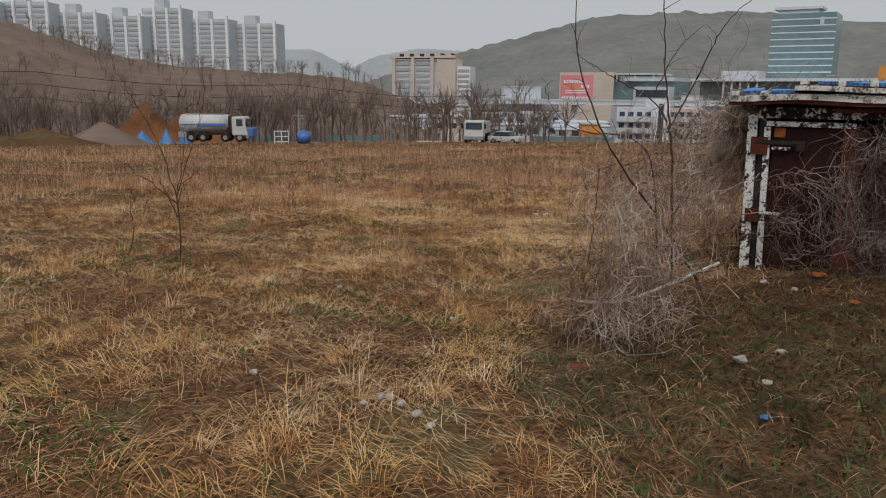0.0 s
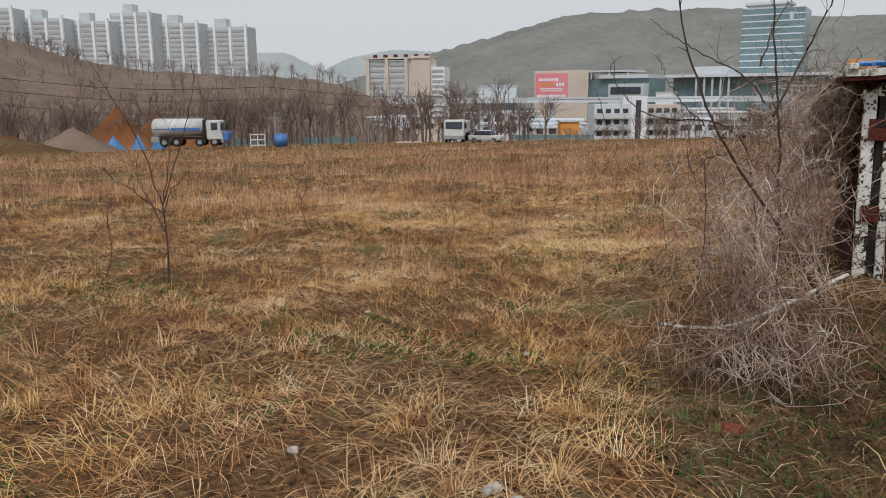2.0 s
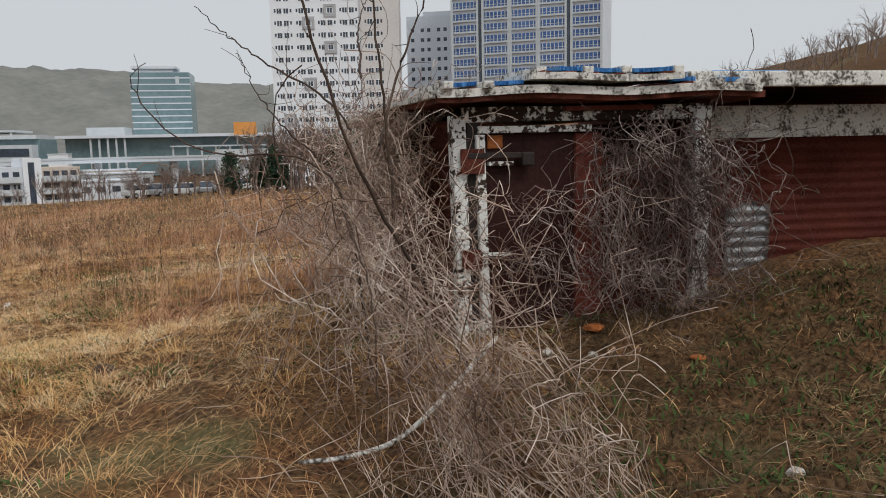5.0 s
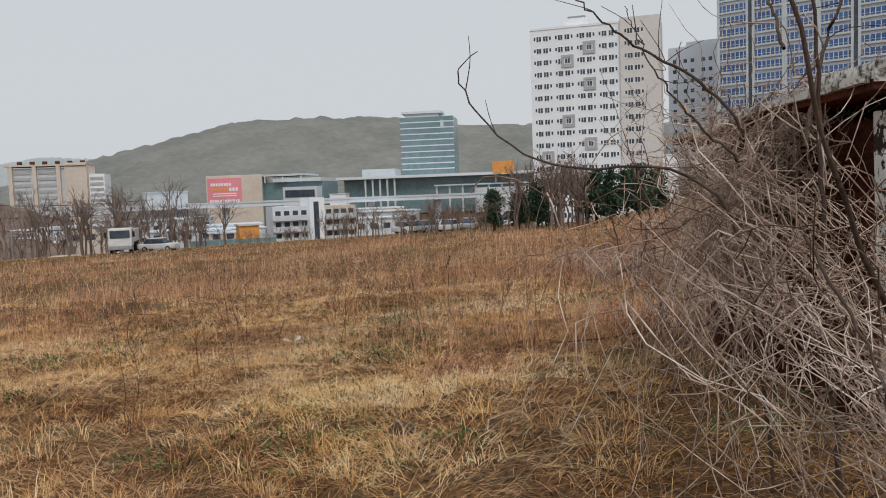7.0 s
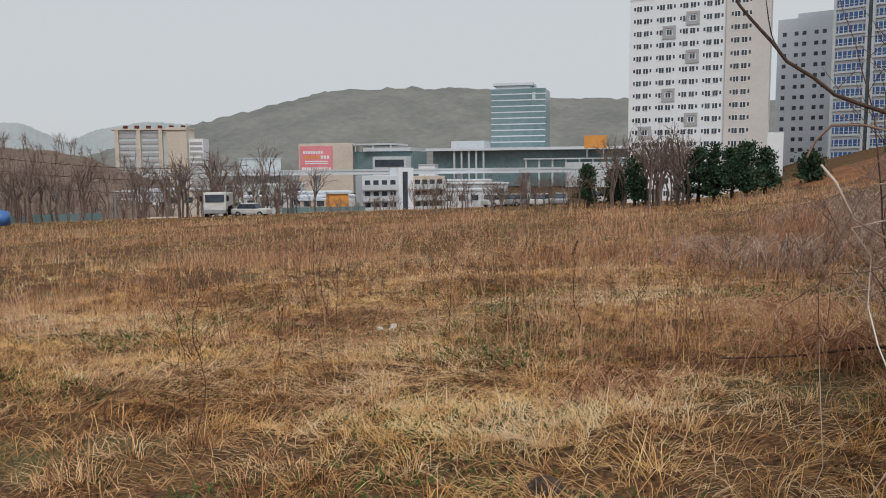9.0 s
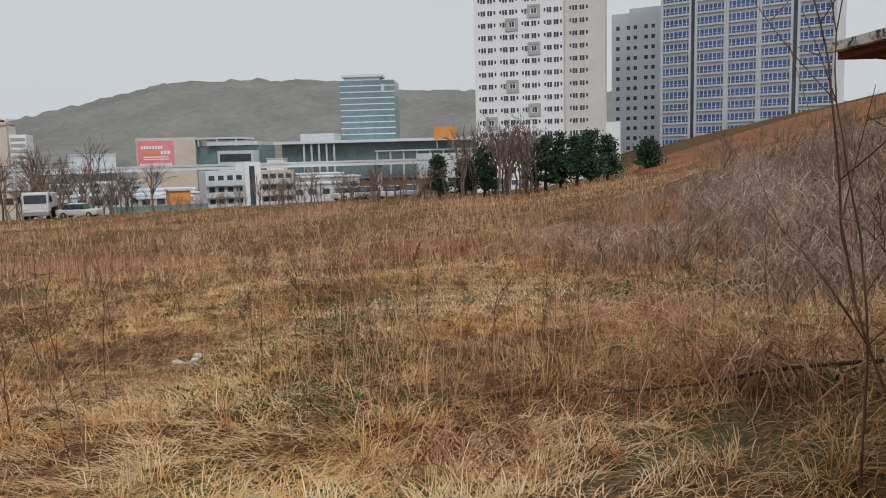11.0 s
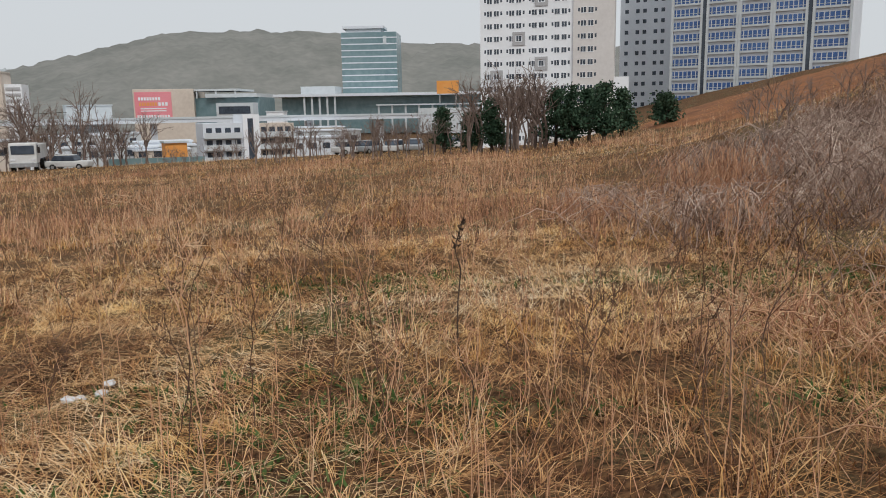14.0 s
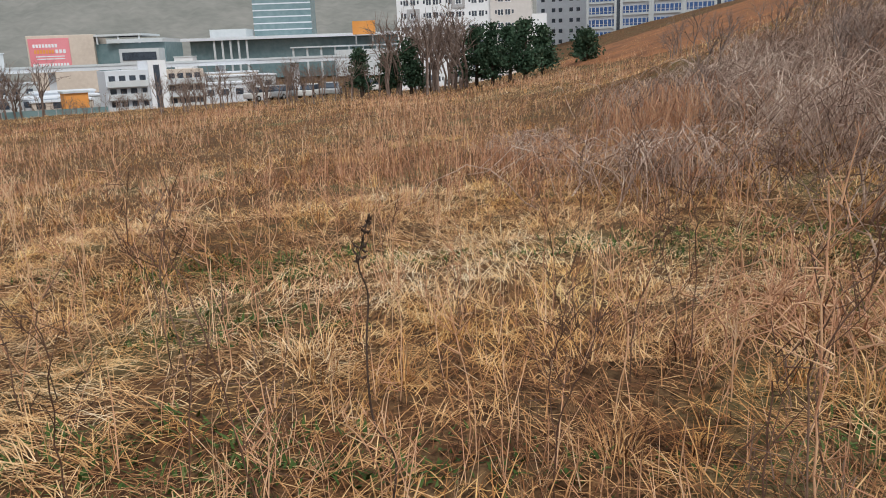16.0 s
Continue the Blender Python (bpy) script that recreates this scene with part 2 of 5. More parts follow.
def raw_mesh(name, verts, faces, material, parent=None, smooth=False):
    """verts: n x 3 array, faces: m x k array (k = 3 or 4)."""
    verts = np.asarray(verts, dtype=np.float32)
    faces = np.asarray(faces, dtype=np.int32)
    me = bpy.data.meshes.new(name)
    k = faces.shape[1]
    me.vertices.add(len(verts))
    me.vertices.foreach_set("co", verts.ravel())
    me.loops.add(faces.size)
    me.loops.foreach_set("vertex_index", faces.ravel())
    me.polygons.add(len(faces))
    me.polygons.foreach_set("loop_start", np.arange(0, faces.size, k, dtype=np.int32))
    me.polygons.foreach_set("loop_total", np.full(len(faces), k, dtype=np.int32))
    if smooth:
        me.polygons.foreach_set("use_smooth", np.ones(len(faces), dtype=bool))
    me.update(calc_edges=True)
    me.materials.append(material)
    ob = new(name, me)
    if parent is not None:
        ob.parent = parent
    return ob


def tubes(paths, radii, sides=3):
    """paths: list of k x 3 arrays; radii: list of k arrays. Returns verts and quads of thin tapered tubes."""
    vs, fs, base = [], [], 0
    ang = np.arange(sides) * 2 * np.pi / sides
    for p, r in zip(paths, radii):
        p = np.asarray(p, float)
        k = len(p)
        d = np.gradient(p, axis=0)
        d /= np.linalg.norm(d, axis=1)[:, None] + 1e-9
        up = np.where(np.abs(d[:, 2:3]) > 0.9, [[1.0, 0, 0]], [[0, 0, 1.0]])
        a = np.cross(d, up)
        a /= np.linalg.norm(a, axis=1)[:, None] + 1e-9
        b = np.cross(d, a)
        ring = p[:, None, :] + (np.cos(ang)[None, :, None] * a[:, None, :] + np.sin(ang)[None, :, None] * b[:, None, :]) * np.asarray(r)[:, None, None]
        vs.append(ring.reshape(-1, 3))
        i = np.arange(k - 1)[:, None] * sides
        j = np.arange(sides)[None, :]
        j2 = (j + 1) % sides
        q = np.stack([i + j, i + j2, i + sides + j2, i + sides + j], -1).reshape(-1, 4) + base
        fs.append(q)
        base += k * sides
    return np.concatenate(vs), np.concatenate(fs)


def curve_path(points, n, jitter=0.0, rng=None):
    """Smooth path through a few points."""
    pts = np.asarray(points, float)
    t = np.linspace(0, len(pts) - 1, n)
    i = np.clip(t.astype(int), 0, len(pts) - 2)
    f = (t - i)[:, None]
    pm, p0, p1, p2 = pts[np.clip(i - 1, 0, None)], pts[i], pts[i + 1], pts[np.clip(i + 2, None, len(pts) - 1)]
    out = 0.5 * (2 * p0 + (p1 - pm) * f + (2 * pm - 5 * p0 + 4 * p1 - p2) * f ** 2 + (3 * p0 - pm - 3 * p1 + p2) * f ** 3)
    if jitter:
        out[1:] += rng.normal(0, jitter, out[1:].shape)
    return out


# ---- the lie of the land ----
def smooth01(x):
    x = np.clip(x, 0, 1)
    return x * x * (3 - 2 * x)


def waves(x, y):
    return (np.sin(x * 1.7 + 0.6 * np.sin(y * 1.1)) * np.sin(y * 1.9 + 0.8 * np.sin(x * 0.9)) * 0.03
            + np.sin(x * 4.3 + y * 1.3) * np.sin(y * 4.9 - x * 2.1) * 0.018 + np.sin(x * 0.6 + 1.3) * np.sin(y * 0.5 + 0.4) * 0.05)


def height(x, y):
    x, y = np.asarray(x, float), np.asarray(y, float)
    r = np.hypot(x - 2, y - 5)
    z = 0.42 - 0.05 * np.clip(y, -6, 10) - 0.0455 * np.clip(y - 10, 0, 110)
    z += 0.15 * np.clip(x - 2.6, 0, 6) * np.where(y > 3, np.exp(-((y - 3) / 4.2) ** 2), 1.0)
    u = x - 1.05 * y
    soft = 4.0 * np.log1p(np.exp(np.clip((u - 2) / 4.0, -30, 30)))
    hill = 0.165 * np.clip(soft, 0, 55) * smooth01((r - 7) / 18)
    z += hill
    z += 0.7 * np.exp(-(((x - 27) / 5) ** 2 + ((y - 19) / 4) ** 2)) * smooth01((r - 10) / 8)
    z -= 4.5 * smooth01((r - 95) / 50) * smooth01((40 - u) / 40)
    lumps = 0.03 * np.sin(x * 9.1 + 2 * np.sin(y * 3.3)) * np.sin(y * 8.3 + 2 * np.sin(x * 2.9)) + 0.02 * np.sin(x * 15.0 + y * 5.1 + 3 * np.sin(y * 2.3))
    return z + waves(x, y) * smooth01((200 - r) / 100) + lumps * smooth01((40 - r) / 20)


def h(x, y):
    return float(height(x, y))


EARLY = (-0.23, -0.28, 2.04)
LATE = (3.2, 6.95, 1.65)


def far(az, d, el=0.0, o=LATE):
    """A place seen from o at an azimuth (from +y towards +x), a distance and an elevation."""
    a = radians(az)
    return Vector((o[0] + d * math.sin(a), o[1] + d * math.cos(a), o[2] + d * math.tan(radians(el))))


rings = np.concatenate([np.arange(0.002, 14, 0.16), np.geomspace(14, 4000, 120)])
secs = np.linspace(0, 2 * np.pi, 361)[:-1]
R, A = np.meshgrid(rings, secs, indexing="ij")
GX, GY = 2.5 + R * np.sin(A), 5.0 + R * np.cos(A)
GV = np.stack([GX, GY, height(GX, GY)], -1).reshape(-1, 3)
i, j = np.meshgrid(np.arange(len(rings) - 1), np.arange(360), indexing="ij")
j2 = (j + 1) % 360
GF = np.stack([i * 360 + j, (i + 1) * 360 + j, (i + 1) * 360 + j2, i * 360 + j2], -1).reshape(-1, 4)
ground = raw_mesh("ground", GV, GF[:, ::-1], M_GROUND, smooth=True)
tagged(ground, "sloping waste ground of brown soil under dry grass", "ground", kind="structure")


# ---- far hills ----
def ridge(name, o, stops, d0, d1, material, label, seed, rough=1.0):
    """A long hill whose skyline follows (azimuth, elevation) stops at distance d1 and which falls to the plain at d0."""
    rng = np.random.default_rng(seed)
    az = np.linspace(stops[0][0], stops[-1][0], 160)
    el = np.interp(az, [q[0] for q in stops], [q[1] for q in stops])
    el = np.convolve(np.pad(el, 4, mode="edge"), np.ones(9) / 9, mode="valid")
    vs = []
    rows = 26
    bumps = rng.normal(0, 1, (rows + 6, 160))
    top = o[2] + d1 * np.tan(np.radians(el)) + rng.normal(0, d1 * 0.0006 * rough, 160)
    for k in range(rows + 6):
        f = k / rows
        d = d0 + (d1 - d0) * f
        z = -9 + (top + 9) * (smooth01(np.full(160, min(f, 1.0))) if f <= 1 else 1 - (f - 1) * 3)
        z = z + (bumps[k] * d * 0.0012 * rough if 0 < k < rows else 0)
        vs.append(np.stack([o[0] + d * np.sin(np.radians(az)), o[1] + d * np.cos(np.radians(az)), z], -1))
    vs = np.concatenate(vs)
    a, b = np.meshgrid(np.arange(rows + 5), np.arange(159), indexing="ij")
    q = np.stack([a * 160 + b, a * 160 + b + 1, (a + 1) * 160 + b + 1, (a + 1) * 160 + b], -1).reshape(-1, 4)
    ob = raw_mesh(name, vs, q, material, smooth=True)
    return tagged(ob, label, "hill", kind="structure")


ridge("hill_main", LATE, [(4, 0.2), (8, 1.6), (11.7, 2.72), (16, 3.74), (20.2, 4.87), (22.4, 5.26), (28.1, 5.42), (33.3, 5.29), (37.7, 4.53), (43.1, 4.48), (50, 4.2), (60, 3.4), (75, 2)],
      520, 950, M_HILL, "wooded grey-green hill with mist mixed into its colour", 3)
ridge("hill_far_west", EARLY, [(-12, 1.5), (-4, 2.6), (-0.7, 2.8), (1.8, 2.87), (4.6, 1.5), (6, 0.5)], 1200, 1700, M_HILLFAR, "far hill, mist put into its pale colour", 4, 0.4)
ridge("hill_far_gap", EARLY, [(3, 0.6), (4.6, 1.7), (6.2, 2.47), (9.4, 3.03), (13.4, 2.8), (18, 2.0)], 1300, 1900, M_HILLFAR, "far hill, mist put into its pale colour", 5, 0.4)
ridge("hill_brown", EARLY, [(-75, 6), (-40, 5.6), (-24, 5.2), (-17.2, 4.1), (-14.1, 2.95), (-10.8, 2.09), (-7.3, 1.54), (-1, 1.25), (4.2, 1.1), (5.7, 0.6), (9, -0.6), (11, -1.5)],
      125, 260, M_BROWNHILL, "brown scrub hillside with bare winter trees", 6)


# ---- buildings ----
def facade_pose(pl, pr, z0):
    """Pose with x from the front's one end to the other, y into the building."""
    d = Vector((pr.x - pl.x, pr.y - pl.y, 0))
    return Matrix.LocRotScale((pl.x, pl.y, z0), Euler((0, 0, math.atan2(d.y, d.x))), None), d.length


def shared(name, bm, material):
    me = bpy.data.meshes.new(name)
    bm.to_mesh(me)
    bm.free()
    me.materials.append(material)
    return me


def put(name, me, parent, x, y, z):
    ob = new(name, me)
    ob.parent = parent
    ob.location = (x, y, z)
    return ob


BASE = -9.0


def white_tower():
    pl, pr = far(43.2, 181), far(52.5, 178)
    top = 1.65 + 181 * math.tan(radians(11.25))
    m, w = facade_pose(pl, pr, BASE)
    t = empty("apartment_tower", m, "white apartment tower with small dark windows and beige end bay", "building")
    H = top - BASE
    wb = w * 0.70
    part("wall", boxed(0, wb, 0, 13, 0, H), M_WHITE, t)
    part("end_bay", boxed(wb, w, -0.5, 13.4, 0, H + 1.0), M_BEIGE, t, "beige end bay")
    bm = boxed(0, wb, -0.12, 0.3, H, H + 0.5)
    part("parapet", bm, M_WHITE, t)
    part("roof_room", boxed(w * 0.27, w * 0.44, 2, 9, H, H + 2.4), M_WHITE, t)
    bm = boxed(w * 0.29, w * 0.43, 2.5, 3.0, H + 2.7, H + 3.0)
    for k in range(4):
        add_box(bm, w * (0.3 + 0.04 * k), w * (0.3 + 0.04 * k) + 0.2, 2.6, 2.9, H + 2.4, H + 2.75)
    part("rooftop_rail", bm, M_STEEL, t)
    part("low_wing", boxed(w, w + 3.2, 3, 10, 0, 17), M_WHITE, t)
    fl = 2.72
    pane = shared("window", boxed(0, 1.05, -0.02, 0.06, 0, 1.1), M_GLASS)
    small = shared("window", boxed(0, 0.4, -0.02, 0.06, 0.25, 1.0), M_GLASS)
    frame_me = shared("window_frame", add_box(add_box(boxed(-0.1, 1.25, -0.05, 0.04, -0.1, 0.0), -0.1, 1.25, -0.05, 0.04, 1.1, 1.18), 0.47, 0.56, -0.05, 0.04, 0, 1.1), M_WHITE)
    panel = shared("grey_surround", add_box(add_box(add_box(boxed(-0.85, 1.95, -0.2, 0.02, -0.9, -0.15), -0.85, 1.95, -0.2, 0.02, 1.4, 1.95), -0.85, -0.2, -0.2, 0.02, -0.15, 1.4), 1.35, 1.95, -0.2, 0.02, -0.15, 1.4), M_DARKPANEL)
    bays = 4
    accents = {(2, 1), (1, 2), (2, 4), (1, 7), (2, 9), (0, 10), (1, 12)}
    for f in range(16):
        z = H - 2.55 - f * fl
        for b in range(bays + 1):
            x0, y0 = (wb * (0.045 + b * 0.242), 0) if b < bays else (wb + 1.0, -0.5)
            for dx, me in ((0, small), (0.65, pane), (2.2, pane), (3.6, small)):
                o = put("window", me, t, x0 + dx, y0, z)
                if me is pane:
                    put("window_frame", frame_me, o, 0, 0, 0)
            if (b, f) in accents:
                put("grey_surround", panel, t, x0 + 2.2, y0, z)


def grey_tower():
    pl, pr = far(52.9, 225), far(56.9, 222)
    top = 1.65 + 222 * math.tan(radians(9.45))
    m, w = facade_pose(pl, pr, BASE)
    t = empty("apartment_tower", m, "pale grey apartment tower behind the white one", "building")
    H = top - BASE
    part("wall", boxed(0, w, 0, 12, 0, H), M_GREYWALL, t)
    part("parapet", boxed(w * 0.3, w, 0.4, 6, H, H + 1.2), M_GREYWALL, t)
    pane = shared("window", boxed(0, 0.95, -0.03, 0.06, 0, 1.0), M_GLASS)
    for f in range(15):
        for k in range(6):
            put("window", pane, t, w * 0.08 + k * w * 0.15 + (0.5 if k % 2 else 0), 0, H - 4.4 - f * 2.72)


def blue_tower():
    pl, pr = far(56.25, 196), far(67.25, 188)
    m, w = facade_pose(pl, pr, BASE)
    t = empty("office_tower", m, "tall grey tower with bands of blue windows", "building")
    H = 72.0
    part("wall", boxed(0, w, 0.35, 16, 0, H), M_GREYWALL, t)
    part("roof", boxed(-0.4, w + 0.4, -0.2, 16.4, H, H + 1.0), M_GREYWALL, t)
    joint = [(0.19, 0.212), (0.775, 0.797)]
    for a, b in joint:
        part("dark_joint", boxed(w * a, w * b, 0.1, 0.5, 0, H), M_GLASS, t, "dark vertical glass strip")
    edges = [(0.0, 0.19), (0.212, 0.4), (0.4, 0.588), (0.588, 0.775), (0.797, 1.0)]
    fl = 2.78
    for a, b in edges:
        x0, x1 = w * a, w * b
        part("pier", boxed(x0, x0 + 0.55, -0.15, 0.4, 0, H), M_PALE, t)
        part("pier", boxed(x1 - 0.55, x1 - 0.03, -0.15, 0.4, 0, H), M_PALE, t)
        n = 26
        ww = x1 - x0 - 1.3
        band = shared("window", boxed(0, ww, 0.22, 0.4, 0, 1.5), M_BLUEGLASS)
        bm = boxed(-0.1, ww + 0.1, -0.1, 0.36, -0.5, -0.06)
        for k in range(6):
            add_box(bm, ww * (k + 0.5) / 6 - 0.09, ww * (k + 0.5) / 6 + 0.09, 0.1, 0.3, 0, 1.5)
        add_box(bm, 0, ww, 0.12, 0.3, 0.42, 0.5)
        sill = shared("window_frame", bm, M_PALE)
        for f in range(n):
            z = H - 2.4 - f * fl
            if z < 8:
                continue
            o = put("window", band, t, x0 + 0.65, 0, z)
            put("window_frame", sill, o, 0, 0, 0)


def glass_tower():
    pl, pr = far(33.4, 402), far(37.3, 398)
    m, w = facade_pose(pl, pr, BASE)
    t = empty("office_tower", m, "teal glass office tower in mist with a rooftop crown", "building")
    top = 1.65 + 400 * math.tan(radians(5.42))
    H = top - BASE
    part("curtain_wall", boxed(0, w, 0, 22, 0, H, bevel=0.3), M_TEAL, t)
    part("crown", boxed(w * 0.08, w * 0.72, 2, 14, H, H + 1.8), M_GREYWALL, t)
    part("crown_roof", boxed(w * 0.02, w * 0.77, 1, 16, H + 1.8, H + 3.0), M_GREYWALL, t)
    band = shared("spandrel", boxed(0, w + 0.1, -0.15, 0.02, 0, 0.55), M_GREYWALL)
    for f in range(16):
        put("spandrel", band, t, 0, 0, H - 3 - f * 3.0)
    part("white_panel", boxed(w * 0.76, w * 0.82, -0.3, 0.1, H - 6, H - 2), M_PALE, t)


def podium():
    pl, pr = far(28.9, 385), far(44.5, 372)
    m, w = facade_pose(pl, pr, BASE)
    t = empty("station_hall", m, "long low glass hall with flat overhanging roof", "building")
    H = 1.65 + 380 * math.tan(radians(1.0)) - BASE
    part("glazing", boxed(1, w, 2, 40, 0, H), M_TEAL, t)
    part("roof", boxed(-2, w, -4, 40, H, H + 1.3), M_GREYWALL, t)
    part("penthouse", boxed(w * 0.09, w * 0.25, 6, 25, H + 1.3, H + 5.0), M_PALE, t)
    post = shared("column", boxed(0, 0.8, -3, -2.2, 0, H), M_PALE)
    for k in range(5):
        put("column", post, t, w * (0.12 + 0.035 * k), 0, 0)
    part("entrance_canopy", boxed(w * 0.46, w * 0.96, -9, -7, H - 4.6, H - 4.0), M_PALE, t)
    for k in range(9):
        put("column", post, t, w * (0.465 + 0.06 * k), -5, -4.2)
    part("white_annex", boxed(w * 0.66, w * 0.98, -16, -9, 0, H - 6), M_PALE, t)
    sl, sr = far(40.1, 360), far(41.65, 358)
    m, w = facade_pose(sl, sr, 1.65 + 360 * math.tan(radians(1.0)))
    s = empty("rooftop_sign", m, "orange rectangular rooftop sign board", "sign")
    part("board", boxed(0, w, 0, 1.2, 0.6, 6.3), M_ORANGE, s)
    part("post", boxed(1, 1.5, 0.2, 1, -4, 0.6), M_STEEL, s)
    part("post", boxed(w - 1.5, w - 1, 0.2, 1, -4, 0.6), M_STEEL, s)


def mall():
    pl, pr = far(19.3, 302), far(23.2, 298)
    m, w = facade_pose(pl, pr, BASE)
    H = 1.65 + 300 * math.tan(radians(1.62)) - BASE
    t = empty("shopping_building", m, "cream building with a large pink banner", "building")
    part("wall", boxed(0, w, 0, 26, 0, H, bevel=0.2), M_CREAM, t)
    b = part("banner", boxed(0.6, w * 0.63, -0.35, -0.05, H - 10.0, H - 1.0), M_PINK, t, "pink printed banner")
    line = [(0.1, 0.72, 1.8, 1.1, M_WHITE), (0.12, 0.62, 3.6, 1.2, M_ORANGE), (0.64, 0.92, 3.6, 1.2, M_WHITE), (0.15, 0.85, 5.6, 0.35, M_WHITE), (0.15, 0.85, 6.4, 0.35, M_WHITE), (0.05, 0.95, 8.0, 0.9, M_WHITE)]
    bw = w * 0.63 - 0.6
    for a, c, dz, hh, mm in line:
        bm = bmesh.new()
        n = max(2, int((c - a) * 14)) if hh > 0.5 else 1
        for k in range(n):
            x0 = 0.6 + bw * (a + (c - a) * k / n)
            add_box(bm, x0, x0 + bw * (c - a) / n * (0.72 if n > 1 else 1), -0.42, -0.36, H - 1.0 - dz - hh, H - 1.0 - dz)
        part("lettering", bm, mm, b)
    pl2, pr2 = far(23.2, 300), far(27.5, 292)
    m, w = facade_pose(pl2, pr2, BASE)
    t = empty("shopping_building", m, "dark glass building with white roof canopy", "building")
    part("glazing", boxed(-4, w, 1, 20, 0, H - 3.2), M_TEAL, t)
    part("roof_canopy", boxed(-1, w * 0.7, -1, 18, H - 0.9, H - 0.2), M_PALE, t)
    part("roof_band", boxed(w * 0.2, w, -1.2, 18, H - 3.2, H - 1.9), M_PALE, t)
    part("white_wing", boxed(w * 0.42, w * 0.98, -5, 1, 0, H - 5.2), M_PALE, t)
    part("window_strip", boxed(w * 0.46, w * 0.94, -5.2, -4.9, H - 9, H - 6.4), M_GLASS, t)
    for k in range(3):
        part("canopy_post", boxed(w * (0.05 + 0.3 * k), w * (0.05 + 0.3 * k) + 0.5, -0.8, -0.3, H - 3.4, H - 0.9), M_PALE, t)
    pl3, pr3 = far(28.0, 285), far(29.2, 284)
    m, w = facade_pose(pl3, pr3, BASE)
    t = empty("small_building", m, "small plain white block building", "building")
    part("wall", boxed(0, w, 0, 8, 0, 10.5), M_WHITE, t)
    part("roof", boxed(-0.2, w + 0.2, -0.2, 8.2, 10.5, 10.9), M_PALE, t)


def low_blocks():
    pl, pr = far(23.7, 158), far(29.9, 162)
    m, w = facade_pose(pl, pr, BASE)
    t = empty("low_apartment_block", m, "grey four-storey block with balconies and a stair tower", "building")
    H = 1.65 + 160 * math.tan(radians(-0.75)) - BASE
    part("wall", boxed(0, w * 0.42, 0, 8, 0, H), M_GREYWALL, t)
    part("stair_tower", boxed(w * 0.42, w * 0.6, -0.6, 8, 0, H + 1.6), M_WHITE, t, "pale stair tower")
    part("wall", boxed(w * 0.6, w, 0.4, 8, 0, H - 0.2), M_CREAM, t)
    part("stair_window", boxed(w * 0.47, w * 0.53, -0.7, -0.5, 1.5, H + 0.8), M_GLASS, t)
    slab = shared("balcony", add_box(boxed(0, w * 0.4, -1.2, 0.1, -0.2, 0.0), 0, w * 0.4, -1.2, -1.1, 0, 0.9), M_PALE)
    pane = shared("window", boxed(0, 1.1, -0.06, 0.05, 0, 1.3), M_GLASS)
    for f in range(4):
        z = H - 2.4 - f * 2.3
        if z < 0:
            continue
        put("balcony", slab, t, 0, 0, z - 0.3)
        put("balcony", slab, t, w * 0.6, 0.4, z - 0.3)
        for k in range(4):
            put("window", pane, t, w * 0.03 + k * w * 0.1, 0, z + 0.2)
            put("window", pane, t, w * 0.63 + k * w * 0.09, 0.4, z + 0.2)
    rng = random.Random(4)
    shades = [M_WHITE, M_PALE, M_GREYWALL, M_CREAM]
    for k in range(26):
        az = rng.uniform(5, 33)
        d = rng.uniform(165, 235)
        wd = rng.uniform(6, 16)
        hh = BASE + rng.uniform(2.5, 6.0)
        p = far(az, d)
        m, w = facade_pose(p, p + Vector((wd, -wd * 0.3, 0)), BASE)
        t = empty("low_building", m, "low pale commercial building among bare trees", "building", "low buildings in the valley")
        part("wall", boxed(0, w, 0, 7, 0, hh - BASE), shades[k % 4], t)
        part("roof", boxed(-0.3, w + 0.3, -0.3, 7.3, hh - BASE, hh - BASE + 0.35), M_GREYWALL, t)
        me = shared("window", boxed(0, 1.6, -0.08, 0.05, 0, 1.2), M_GLASS)
        for q in range(int(w / 3)):
            put("window", me, t, 0.8 + q * 3, 0, (hh - BASE) * 0.55)
    for az, d, hh, mm, lab in ((21.2, 130, 3.0, M_ORANGE, "small orange-walled roadside cabin"), (9.6, 100, 1.6, M_RUST2, "small brown roadside cabin with a dark red sign"), (15.2, 240, 10.0, M_PALE, "white shed roof beside the viaduct")):
        p = far(az, d, 0, LATE if az > 12 else EARLY)
        z = -6.0
        m, w = facade_pose(p, p + Vector((3.2 if d < 200 else 12, -0.6, 0)), z)
        t = empty("cabin", m, lab, "cabin")
        part("wall", boxed(0, w, 0, 3, 0, hh), mm, t)
        part("roof", boxed(-0.2, w + 0.2, -0.3, 3.2, hh, hh + 0.3), M_CREAM if d == 100 else M_PALE, t)
    # viaduct
    pl, pr = far(-6, 262), far(47, 262)
    m, w = facade_pose(pl, pr, BASE)
    t = empty("viaduct", m, "long pale concrete road viaduct", "bridge")
    z = 1.65 + 215 * math.tan(radians(-0.45)) - BASE
    part("deck", boxed(0, w, 0, 9, z - 1.0, z), M_GREYWALL, t)
    part("parapet", boxed(0, w, -0.2, 0.05, z, z + 0.6), M_PALE, t)
    pier = shared("pier", boxed(0, 1.8, 3, 6, 0, z - 1.2), M_GREYWALL)
    for k in range(int(w / 22)):
        put("pier", pier, t, 6 + k * 22, 0, 0)


